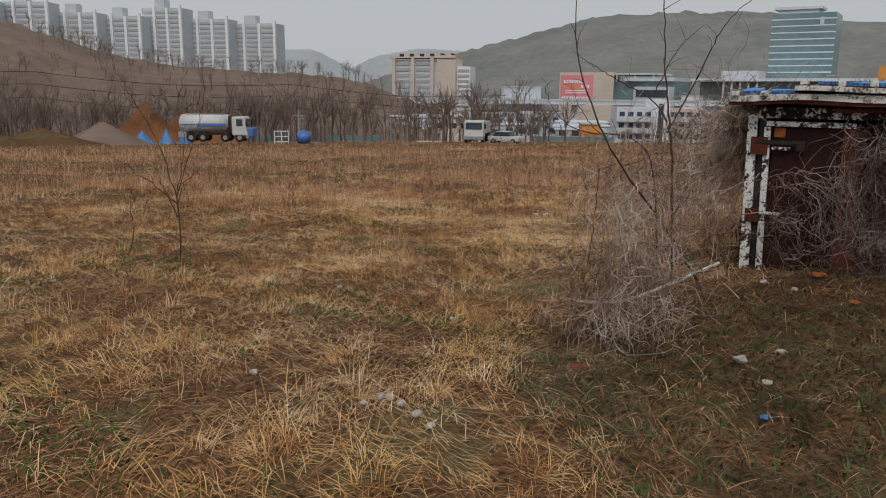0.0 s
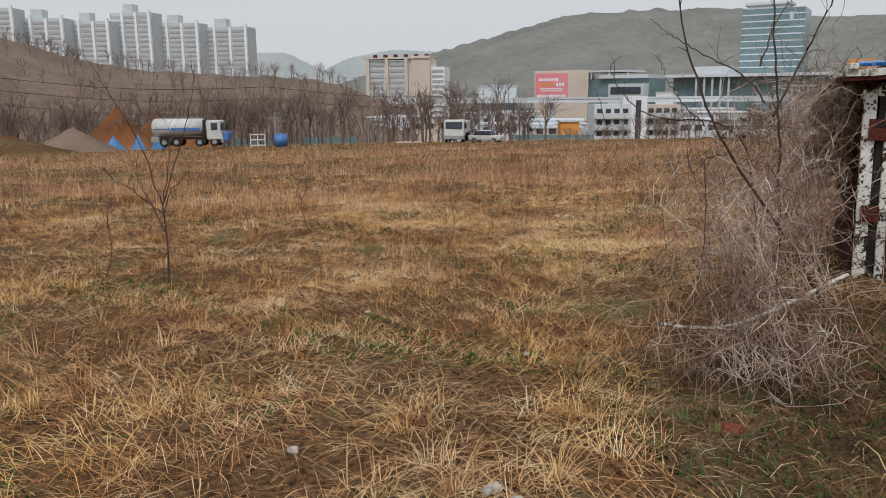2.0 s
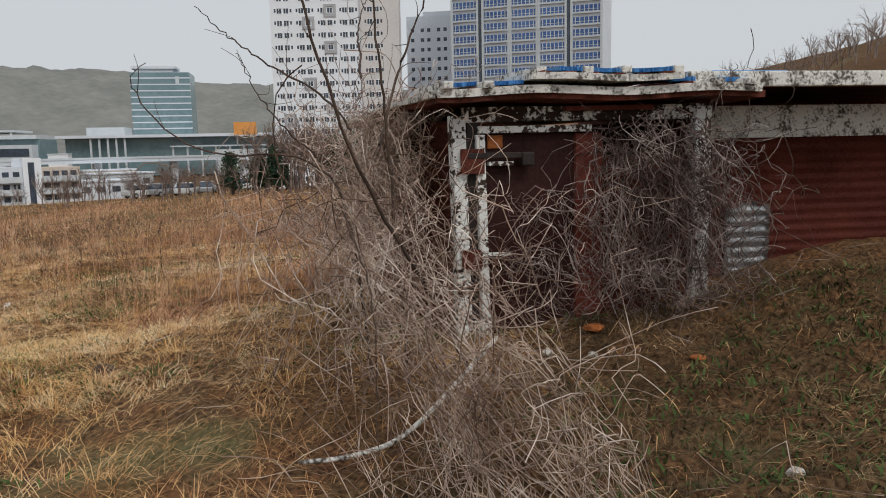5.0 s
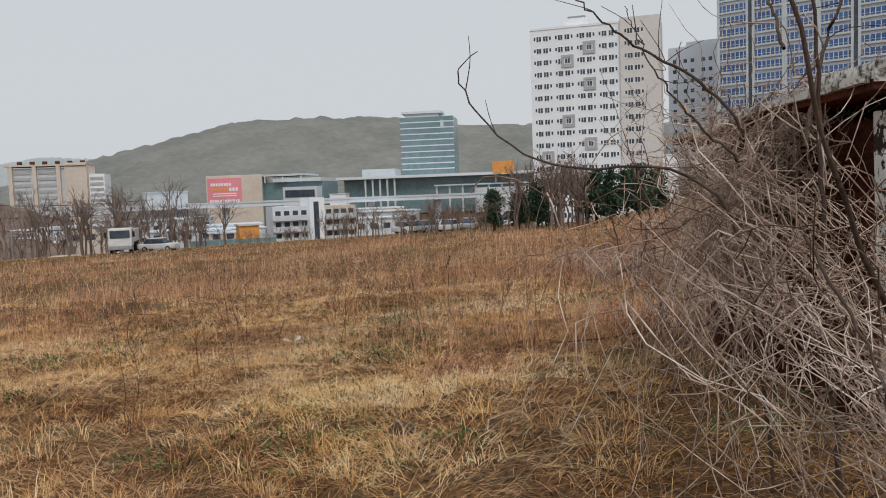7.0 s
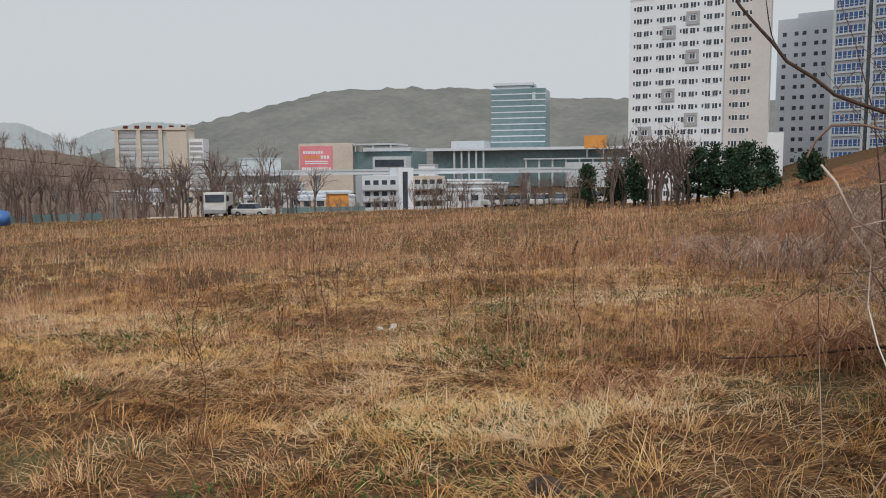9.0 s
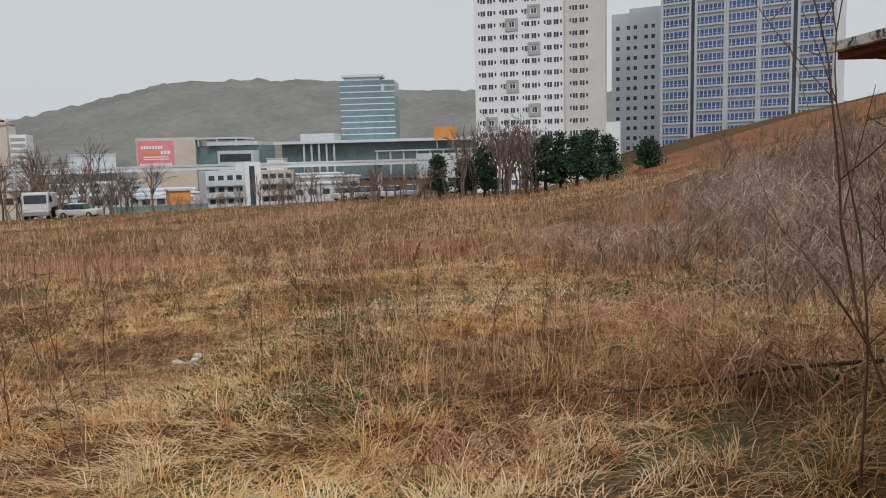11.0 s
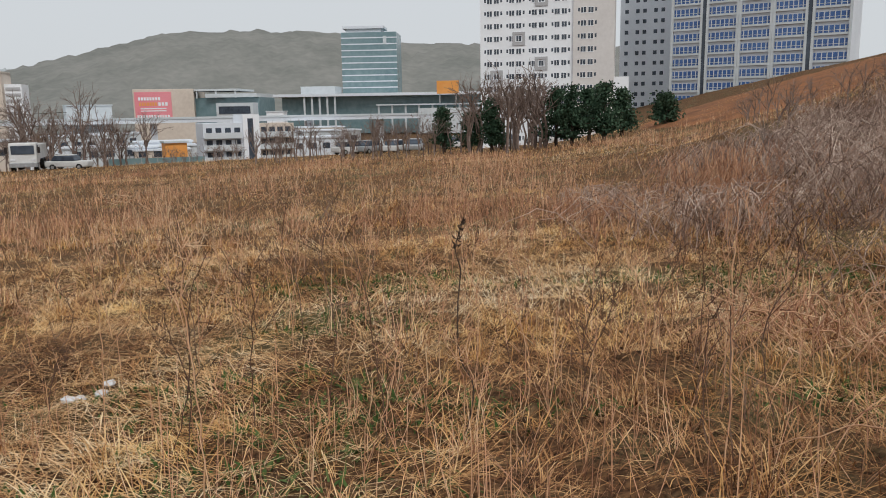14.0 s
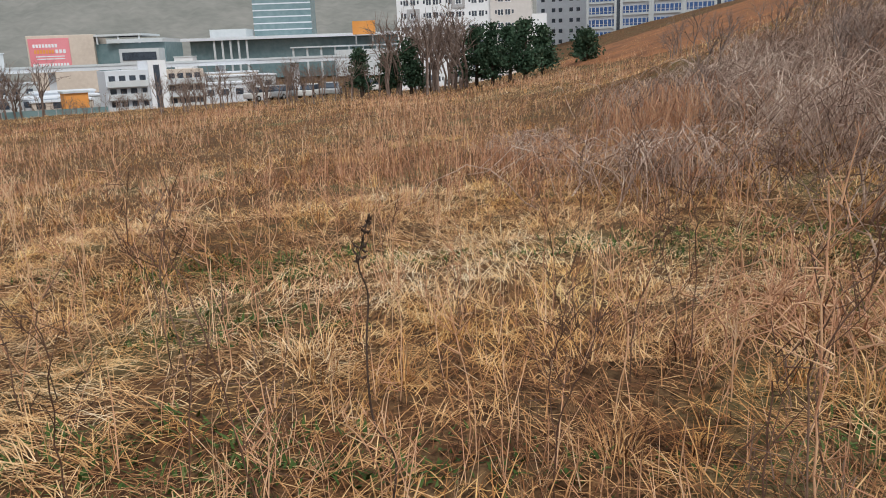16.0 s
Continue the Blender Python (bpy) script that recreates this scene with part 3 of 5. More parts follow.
def slab_apartment(name, pl, pr, top, label, floors, depth=14.0, group=""):
    m, w = facade_pose(pl, pr, BASE)
    t = empty(name, m, label, "building", group)
    H = top - BASE
    part("wall", boxed(0, w, 0, depth, 0, H), M_PALE, t)
    part("roof_room", boxed(w * 0.3, w * 0.55, 2, 8, H, H + 5), M_PALE, t)
    for k in range(4):
        part("vertical_fin", boxed(w * k / 3 - 0.8, w * k / 3 + 0.8, -1.2, 0.2, 0, H + (1.5 if k % 2 else 0)), M_WHITE, t)
    me = shared("window_band", boxed(0, w / 3 * 0.72, -0.3, 0.1, 0, 1.4), M_DARKPANEL)
    for f in range(floors):
        for k in range(3):
            put("window_band", me, t, w / 3 * (k + 0.14), 0, H - 3.2 - f * 2.8)


def apartments():
    D = 520
    stops = [(-25, 5.2), (-21.5, 5.4), (-18, 5.45), (-15.1, 5.55), (-12.3, 5.05), (-9.6, 4.95), (-7.0, 5.55), (-4.0, 4.95), (-0.8, 4.75)]
    for (a0, _), (a1, e) in zip(stops, stops[1:]):
        pl, pr = far(a0 + 0.15, D, 0, EARLY), far(a1, D - 14, 0, EARLY)
        slab_apartment("apartment_block", pl, pr, EARLY[2] + D * math.tan(radians(e - 0.25)), "pale grey high-rise apartment block in mist", 15, group="row of high-rise blocks")
    pl, pr = far(7.4, 385, 0, EARLY), far(12.0, 375, 0, EARLY)
    m, w = facade_pose(pl, pr, BASE)
    t = empty("apartment_block", m, "cream mid-rise apartment block with arched roofline", "building")
    H = EARLY[2] + 380 * math.tan(radians(2.3)) - BASE
    part("wall", boxed(0, w * 0.72, 0, 12, 0, H), M_PALE, t)
    part("end_wall", boxed(w * 0.72, w, -1, 12, 0, H + 2), M_CREAM, t, "cream end wall")
    part("wing", boxed(w, w * 1.2, 2, 12, 0, H - 3), M_WHITE, t)
    for k in range(3):
        part("fin", boxed(w * (0.02 + 0.3 * k), w * (0.02 + 0.3 * k) + 1.6, -1.5, 0.2, 0, H + 0.8), M_CREAM, t)
    part("roof_edge", boxed(-1, w, -1.6, 12, H + 0.8, H + 1.5), M_CREAM, t)
    for k in range(6):
        part("roof_vent", boxed(w * (0.1 + 0.16 * k), w * (0.1 + 0.16 * k) + 1.5, 2, 4, H + 1.5, H + 3.0), M_RUST, t)
    me = shared("window_band", boxed(0, w * 0.22, -0.3, 0.1, 0, 1.3), M_DARKPANEL)
    sm = shared("window_band", boxed(0, w * 0.17, 1.7, 2.1, 0, 1.2), M_DARKPANEL)
    for f in range(9):
        for k in range(2):
            put("window_band", me, t, w * (0.06 + 0.32 * k), 0, H - 2.5 - f * 2.7)
        put("window_band", sm, t, w * 1.015, 0, H - 5.5 - f * 2.4)


white_tower()
grey_tower()
blue_tower()
glass_tower()
podium()
mall()
low_blocks()
apartments()


# ---- the old shed ----
SA = Vector((4.88, 5.11))
SF, SB = Vector((0.64, -0.768)), Vector((0.6, 0.8))


def sw(u, v, z):
    """Shed coordinates: u along the front, v towards the back."""
    p = SA + SF * u + SB * v
    return Vector((p.x, p.y, z))


def shed_box(*dims, bevel=0.0, lean=0.0):
    bm = boxed(*dims, bevel=bevel)
    for vert in bm.verts:
        vert.co = sw(vert.co.x + lean * (vert.co.z - 1.0), vert.co.y, vert.co.z)
    bmesh.ops.recalc_face_normals(bm, faces=bm.faces[:])
    return bm


def corrugated(a, b, z0, z1, pitch=0.076, depth=0.011, thick=0.012, ragged=0.03, seed=1):
    """A sheet from point a to b (plan), with ridges running level."""
    rng = random.Random(seed)
    bm = bmesh.new()
    d = (b - a).normalized()
    nrm = Vector((d.y, -d.x))
    rows = int((z1 - z0) / pitch * 4)
    cols = 10
    grid = []
    for i in range(rows + 1):
        z = z0 + (z1 - z0) * i / rows
        off = depth * math.sin(2 * math.pi * z / pitch)
        row = []
        for k in range(cols + 1):
            p = a + (b - a) * (k / cols)
            dent = 0.012 * math.sin(k * 1.9 + z * 3.1 + seed)
            q = p + nrm * (off + dent)
            row.append(bm.verts.new((q.x, q.y, z + (rng.uniform(-ragged, ragged) if i in (0, rows) else 0))))
        grid.append(row)
    for i in range(rows):
        for k in range(cols):
            bm.faces.new((grid[i][k], grid[i][k + 1], grid[i + 1][k + 1], grid[i + 1][k]))
    bmesh.ops.solidify(bm, geom=bm.faces[:], thickness=thick)
    return bm


def v2(u, v):
    return SA + SF * u + SB * v


def build_shed():
    t = empty("shed", Matrix(), "derelict rusted sheet-metal shed overgrown with dead vines", "shed")
    zb = 0.15
    part("side_wall", corrugated(v2(0, 0.04), v2(-0.02, 2.7), zb, 2.08, seed=2), M_RUST, t, "rusted brown corrugated side wall", smooth=True)
    part("back_wall", shed_box(0, 1.95, 2.66, 2.7, zb, 2.05), M_RUST, t)
    part("far_side_wall", shed_box(1.9, 1.94, 0.06, 2.66, zb, 2.05), M_RUST, t)
    part("floor_slab", shed_box(0.05, 1.9, 0.05, 2.6, zb, 0.28), M_CEMENT, t)
    part("corner_post", shed_box(0.0, 0.1, -0.03, 0.08, zb, 2.1, bevel=0.006, lean=-0.02), M_PAINT, t, "post with peeling white paint")
    part("door_post", shed_box(0.17, 0.235, -0.04, 0.06, zb, 1.96, bevel=0.006, lean=-0.02), M_PAINT, t, "post with peeling white paint")
    part("post_gap_board", shed_box(0.1, 0.17, 0.0, 0.06, zb, 2.05), M_IRON, t)
    part("lintel", shed_box(0.17, 1.0, -0.05, 0.06, 1.97, 2.02, bevel=0.006), M_PAINT, t, "white peeling lintel")
    part("header_board", shed_box(0.08, 1.95, -0.02, 0.07, 2.05, 2.16, bevel=0.008), M_WORN, t)
    part("header_rail", shed_box(0.8, 1.45, -0.07, 0.03, 2.12, 2.155, bevel=0.005), M_RUST2, t)
    door = part("door", shed_box(0.24, 0.9, 0.02, 0.06, 0.3, 1.965, bevel=0.004), M_DOOR, t, "dark maroon steel door, shut")
    part("hasp", shed_box(0.08, 0.5, -0.075, -0.045, 1.79, 1.83, bevel=0.004), M_IRON, door)
    part("hasp", shed_box(0.24, 0.42, -0.05, -0.0, 1.735, 1.765, bevel=0.004), M_PAINT, door)
    part("padlock", shed_box(0.47, 0.56, -0.09, -0.02, 1.73, 1.83, bevel=0.012), M_IRON, door, "old black padlock")
    part("hinge_plate", shed_box(0.03, 0.2, -0.07, -0.045, 1.68, 1.86, bevel=0.004), M_RUST, door)
    part("hinge_plate", shed_box(0.03, 0.17, -0.07, -0.045, 0.98, 1.12, bevel=0.004), M_RUST, door)
    part("latch_bar", shed_box(0.17, 0.38, -0.08, -0.05, 1.075, 1.1, bevel=0.003), M_PAINT, door)
    part("rust_patch", shed_box(0.25, 0.36, 0.005, 0.018, 1.86, 1.955), M_ORANGE_LEAF, door, "flaking orange rust")
    part("broken_panel", shed_box(0.9, 1.1, -0.01, 0.05, 0.3, 1.96, bevel=0.004), M_RUST2, t, "rusted panel strip")
    part("front_panel", shed_box(1.1, 1.82, 0.02, 0.06, 0.25, 1.78, bevel=0.004), M_RUST, t)
    part("right_post", shed_box(1.78, 1.9, -0.05, 0.08, zb, 2.14, bevel=0.006), M_PAINT, t, "post with peeling white paint")
    # roof: overlapping ribbed sheets with cement edge
    def sheet(name, u0, u1, v0, v1, z, rise, material, label="", th=0.02, ribs=0, ragged=0.02, seed=3):
        rng = random.Random(seed)
        bm = bmesh.new()
        n, k = 28, 8
        g = []
        for i in range(n + 1):
            row = []
            for q in range(k + 1):
                u = u0 + (u1 - u0) * i / n
                v = v0 + (v1 - v0) * q / k + (rng.uniform(-ragged, ragged) if q in (0, k) else 0)
                zz = z + rise * (v - v0) + (0.022 * abs(math.sin(math.pi * ribs * i / n)) if ribs else 0) + 0.012 * math.sin(u * 5 + v * 3)
                row.append(bm.verts.new(sw(u, v, zz)))
            g.append(row)
        for i in range(n):
            for q in range(k):
                bm.faces.new((g[i][q], g[i + 1][q], g[i + 1][q + 1], g[i][q + 1]))
        bmesh.ops.recalc_face_normals(bm, faces=bm.faces[:])
        bmesh.ops.solidify(bm, geom=bm.faces[:], thickness=-th)
        return part(name, bm, material, t, label)
    roof = sheet("roof_deck", -0.2, 2.15, -0.28, 3.05, 2.19, -0.03, M_RUST, th=0.05)
    sheet("roof_edge", -0.2, 2.1, -0.31, -0.2, 2.225, 0.02, M_CEMENT, "weathered white cement roof edge", 0.055, 0, 0.015, 5)
    sheet("side_edge", -0.25, -0.16, -0.26, 3.05, 2.225, -0.03, M_CEMENT, "weathered white cement roof edge", 0.045, 0, 0.01, 6)
    sheet("roof_sheet", -0.18, 0.65, -0.22, 3.05, 2.255, -0.03, M_RUST2, "rusted ribbed roof sheet", 0.012, 5, 0.03, 7)
    sheet("raised_sheet", 0.42, 1.5, -0.36, 1.6, 2.315, -0.01, M_CEMENT, "loose raised white-edged roof sheet", 0.045, 0, 0.02, 8)
    sheet("raised_cover", 0.44, 1.48, -0.34, 1.55, 2.34, -0.01, M_RUST, "rusted roof sheet", 0.012, 6, 0.02, 9)
    sheet("roof_sheet", 1.3, 2.12, -0.24, 2.7, 2.26, -0.03, M_RUST2, "rusted ribbed roof sheet", 0.012, 4, 0.03, 10)
    for k, (u0, u1, v0, z) in enumerate(((-0.08, 0.1, -0.2, 2.30), (0.2, 0.42, -0.24, 2.29), (0.62, 0.8, -0.33, 2.375), (0.86, 1.08, -0.33, 2.375), (1.14, 1.45, -0.33, 2.375), (1.5, 1.68, -0.2, 2.30), (1.85, 2.08, -0.2, 2.30))):
        sheet("blue_strip", u0, u1, v0, v0 + 0.5, z, 0.03, M_BLUE, "bright blue tarpaulin scrap", 0.028, 0, 0.02, 20 + k)
    for u in (-0.14, 0.14, 0.5, 0.83, 1.1, 1.47, 1.76, 2.0):
        z = 2.36 if 0.45 < u < 1.48 else 2.27
        part("batten_end", shed_box(u - 0.035, u + 0.035, -0.35, 0.4, z, z + 0.05, bevel=0.01), M_CEMENT, t)
    part("raised_prop", shed_box(0.5, 0.58, -0.2, 0.3, 2.23, 2.29), M_IRON, t)
    part("raised_prop", shed_box(1.36, 1.44, -0.2, 0.3, 2.23, 2.29), M_IRON, t)


def build_annex():
    t = empty("shed", Matrix(), "low red rusted corrugated shed with pale board under the eave", "shed")
    a, b = Vector((6.5, 3.95)), Vector((9.3, 1.2))
    part("front_wall", corrugated(a, b, 0.4, 1.95, pitch=0.085, depth=0.013, seed=8), M_RUST2, t, "red rusted corrugated wall", smooth=True)
    d = (b - a).normalized()
    nrm = Vector((d.y, -d.x))
    if nrm.x > 0:
        nrm = -nrm

    def along(s0, s1, o0, o1, z0, z1, bevel=0.0):
        bm = boxed(s0, s1, o0, o1, z0, z1, bevel=bevel)
        for v in bm.verts:
            p = a + d * v.co.x + nrm * v.co.y
            v.co = Vector((p.x, p.y, v.co.z))
        bmesh.ops.recalc_face_normals(bm, faces=bm.faces[:])
        return bm
    part("eave_board", along(0.0, 3.9, 0.02, 0.06, 1.9, 2.16, 0.005), M_CEMENT, t, "pale weathered board")
    part("patch_sheet", corrugated(a + d * 0.35 + nrm * 0.035, a + d * 0.75 + nrm * 0.035, 0.75, 1.35, pitch=0.085, depth=0.014, seed=4), M_STEEL, t, "pale grey patch sheet", smooth=True)
    part("roof", along(-0.3, 4.1, -2.6, 0.62, 2.3, 2.35), M_RUST, t)
    part("roof_edge", along(-0.32, 4.1, 0.56, 0.66, 2.27, 2.38, 0.012), M_CEMENT, t)
    part("blue_strip", along(-0.1, 0.5, 0.1, 0.6, 2.36, 2.39, 0.005), M_BLUE, t, "bright blue tarpaulin scrap")
    part("back_wall", along(0, 3.9, -2.5, -2.45, 0.4, 2.3), M_RUST, t)
    part("end_wall", along(0, 0.04, -2.45, 0, 0.4, 2.3), M_RUST, t)


build_shed()
build_annex()


# ---- dead vines ----
def vine_bush(name, label, paths, radii, material=None):
    ob = empty(name, Matrix(), label, "bush")
    thick = [k for k in range(len(paths)) if radii[k][0] > 0.0042]
    thin = [k for k in range(len(paths)) if radii[k][0] <= 0.0042]
    for name2, ids in (("cane_tangle", thick), ("twig_tangle", thin)):
        v, f = tubes([paths[k] for k in ids], [radii[k] for k in ids], 3)
        raw_mesh(name2, v, f, material or M_VINE, ob)["kind"] = "stuff"
    return ob


def droop(rng, s, e, n, sag, jitter):
    s, e = np.asarray(s), np.asarray(e)
    m1 = s * 0.68 + e * 0.32 + [rng.normal(0, sag), rng.normal(0, sag), abs(rng.normal(0, sag)) * 0.8]
    m2 = s * 0.3 + e * 0.7 + [rng.normal(0, sag), rng.normal(0, sag), rng.normal(0, sag * 0.6)]
    return curve_path([s, m1, m2, e], n, jitter, rng)


def vines():
    rng = np.random.default_rng(11)
    P, R = [], []
    # long canes draping from the eave's corner to the skirt on the ground
    for k in range(150):
        q = rng.random()
        s = np.array([4.3, 5.85, 1.65]) + rng.normal(0, 1, 3) * [0.3, 0.3, 0.27]
        if q < 0.62:
            a = rng.random()
            e = np.array([2.35 + 0.6 * a, 3.5 - 0.65 * a]) + rng.normal(0, 0.17, 2)
        else:
            e = np.array([3.75, 5.35]) + rng.normal(0, 1, 2) * [0.4, 0.4]
        e = np.array([e[0], e[1], h(e[0], e[1]) + rng.uniform(0, 0.25)])
        if q > 0.9:
            e = e + [rng.uniform(-0.5, -0.1), rng.uniform(-0.3, 0.3), rng.uniform(0.2, 0.9)]
        P.append(droop(rng, s, e, 15, 0.2, 0.028))
        r0 = rng.choice([0.002, 0.0034, 0.0052], p=[0.6, 0.32, 0.08])
        R.append(np.linspace(r0, r0 * 0.5, 15))
    for k in range(460):
        a = rng.random() ** 0.7
        c = np.array([4.3, 5.65, 1.7]) * (1 - a) + np.array([2.65, 3.15, 0.45]) * a + rng.normal(0, 1, 3) * [0.24, 0.24, 0.2]
        c[2] = max(c[2], h(c[0], c[1]) + 0.05)
        w = np.cumsum(np.vstack([[0, 0, 0], rng.normal(0, 0.075, (7, 3)) + rng.normal(0, 0.05, 3)]), 0)
        P.append(curve_path(c + w, 15))
        R.append(np.full(15, rng.uniform(0.0014, 0.003)))
    # the heap that buries the side wall and the roof's rear corner
    for k in range(620):
        v = rng.triangular(0.4, 1.0, 2.3)
        top = 2.32 - 0.12 * v
        q = sw(-rng.gamma(1.6, 0.22 if v < 1.5 else 0.1) + 0.1, v, 0)
        z = top - abs(rng.normal(0, 0.5)) + rng.normal(0, 0.06)
        c = np.array([q.x, q.y, max(z, h(q.x, q.y) + 0.1)])
        w = np.cumsum(np.vstack([[0, 0, 0], rng.normal(0, 0.07, (8, 3)) + rng.normal(0, 0.05, 3) + [0, 0, -0.02]]), 0)
        P.append(curve_path(c + w, 17))
        R.append(np.full(17, rng.choice([0.0018, 0.0028, 0.004])))
    for k in range(150):
        v = rng.uniform(0.45, 1.8)
        s = sw(rng.uniform(-0.35, 0.25), v, 2.3 - 0.1 * v + rng.uniform(-0.1, 0.12))
        q = sw(-rng.uniform(0.3, 1.1), v + rng.normal(-0.1, 0.2), 0)
        P.append(droop(rng, np.array(s), np.array([q.x, q.y, h(q.x, q.y) + rng.uniform(0, 0.7)]), 15, 0.16, 0.015))
        R.append(np.linspace(0.0045, 0.002, 15) * rng.uniform(0.6, 1.3))
    # nothing hangs out past the heap's northern side
    inside = [k for k in range(len(P)) if (P[k][:, 1] < 6.55 + 0.5 * np.clip(P[k][:, 0] - 4.6, 0, 2)).all()]
    P, R = [P[k] for k in inside], [R[k] for k in inside]
    vine_bush("vine_thicket", "tangle of pale dead vines draping off the shed to the ground", P, R)
    # the drape over the shed's front
    P, R = [], []
    for k in range(330):
        u = rng.uniform(0.95, 1.95) if k % 5 else rng.uniform(0.3, 1.0)
        top = 2.1 - 0.25 * abs(u - 1.4) + rng.uniform(-0.35, 0.03) if k % 5 else rng.uniform(0.9, 1.6)
        s = sw(u, -0.1 - 0.15 * rng.random(), top)
        ue = u + rng.normal(0, 0.2)
        o = rng.uniform(0.15, 0.6)
        p = sw(ue, -o, 0)
        e = (p.x, p.y, h(p.x, p.y) + rng.uniform(0.0, 0.5))
        P.append(droop(rng, s, e, 14, 0.17, 0.026))
        r0 = rng.choice([0.0022, 0.0035, 0.006], p=[0.55, 0.35, 0.1])
        R.append(np.linspace(r0, r0 * 0.5, 14))
    for k in range(300):
        p = sw(rng.normal(1.5, 0.28), -rng.uniform(0.08, 0.5), rng.uniform(0.35, 1.9))
        w = np.cumsum(np.vstack([[0, 0, 0], rng.normal(0, 0.07, (7, 3)) + rng.normal(0, 0.04, 3)]), 0)
        P.append(curve_path(np.asarray(p) + w, 14))
        R.append(np.full(14, rng.uniform(0.002, 0.004)))
    vine_bush("vine_thicket", "dead vines hanging over the shed's rusted front", P, R, M_DARKVINE)
    # main stems and arching canes
    stems = [([(4.1, 4.45, 0.4), (3.7, 4.45, 1.0), (3.1, 4.45, 1.75), (2.75, 4.45, 2.5), (2.7, 4.5, 3.2)], 0.015),
             ([(4.0, 4.9, 0.4), (3.95, 4.95, 1.6), (3.8, 4.9, 2.5), (3.75, 5.0, 3.5)], 0.015),
             ([(4.0, 5.2, 0.3), (3.95, 5.3, 1.4), (3.83, 5.43, 1.75), (3.62, 5.61, 1.85), (3.45, 5.81, 1.85), (3.28, 5.97, 1.91), (3.12, 6.11, 2.06), (3.04, 6.21, 2.25), (3.02, 6.22, 2.34), (3.08, 6.15, 2.42)], 0.01),
             ([(4.1, 5.4, 2.0), (3.97, 5.52, 2.22), (3.74, 5.63, 2.37), (3.52, 5.71, 2.49), (3.33, 5.73, 2.6), (3.15, 5.72, 2.72)], 0.009),
             ([(3.9, 5.0, 1.9), (4.2, 5.05, 2.4), (4.4, 4.9, 2.95), (4.75, 4.8, 3.3)], 0.011),
             ([(3.75, 5.0, 2.3), (4.1, 5.3, 2.7), (4.5, 5.5, 3.0)], 0.008),
             ([(3.2, 4.85, 1.84), (3.0, 5.0, 2.1), (2.9, 5.1, 2.4)], 0.006),
             ([(3.0, 4.5, 1.6), (2.85, 4.2, 1.2), (2.75, 4.1, 0.7), (2.6, 4.0, 0.35)], 0.006)]
    t = empty("leaning_sapling", Matrix(), "dark bare sapling stems arching out of the vines", "sapling")
    for pts, r in stems:
        main = curve_path(pts, 32, 0.005, rng)
        v, f = tubes([main], [np.linspace(r, r * 0.22, 32)], 6)
        stem = raw_mesh("stem", v, f, M_BARK, t, smooth=True)
        for k in range(4):
            b = main[rng.integers(9, 27)]
            d = rng.normal(0, 0.045, 3) + [0, 0, 0.05]
            v, f = tubes([curve_path([b, b + d, b + d * 2 + rng.normal(0, 0.06, 3)], 8)], [np.linspace(r * 0.3, 0.0012, 8)], 5)
            raw_mesh("twig", v, f, M_BARK, stem)
    # pale bent stick on the ground
    p1, p2, p3 = (2.75, 4.62), (3.35, 4.35), (4.2, 4.35)
    pts = [(*p1, h(*p1) + 0.12), (3.0, 4.45, h(3.0, 4.45) + 0.1), (*p2, h(*p2) + 0.1), (*p3, h(*p3) + 0.28)]
    v, f = tubes([curve_path(pts, 24)], [np.linspace(0.012, 0.016, 24)], 7)
    tagged(raw_mesh("bent_stick", v, f, M_CEMENT, smooth=True), "long pale bent stick lying in dry grass", "stick")


vines()


def sapling(name, base, height_m, seed, label, lean=(0, 0), n=16, r0=0.012, material=None):
    rng = np.random.default_rng(seed)
    b = np.array([base[0], base[1], h(*base) - 0.03])
    top = b + [lean[0], lean[1], height_m]
    main = curve_path([b, b * 0.6 + top * 0.4 + rng.normal(0, 0.04, 3), b * 0.25 + top * 0.75 + rng.normal(0, 0.05, 3), top], 18, 0.004, rng)
    P, R = [main], [np.linspace(r0, 0.0018, 18)]
    for k in range(n):
        i = rng.integers(4, 16)
        s = main[i]
        L = height_m * rng.uniform(0.15, 0.42) * (1.15 - i / 20)
        a = rng.uniform(0, 2 * np.pi)
        d = np.array([np.cos(a) * 0.6, np.sin(a) * 0.6, 0.8]) * L
        P.append(curve_path([s, s + d * 0.5 + rng.normal(0, 0.03, 3), s + d], 8))
        R.append(np.linspace(r0 * 0.4, 0.0012, 8))
        for q in range(2):
            m = s + d * rng.uniform(0.4, 0.8)
            d2 = rng.normal(0, 0.12, 3) * height_m * 0.5 + [0, 0, 0.06]
            P.append(np.array([m, m + d2 * 0.5, m + d2]))
            R.append(np.array([0.0022, 0.0016, 0.001]))
    v, f = tubes(P, R, 4)
    return tagged(raw_mesh(name, v, f, material or M_TWIG), label, "sapling")


sapling("sapling", (5.8, 7.0), 2.4, 21, "bare brown sapling beside the old shed", (-0.5, 0.4), 7, 0.008)
sapling("sapling", (5.75, 7.2), 2.3, 22, "bare brown sapling beside the old shed", (0.0, 0.1), 5, 0.007)


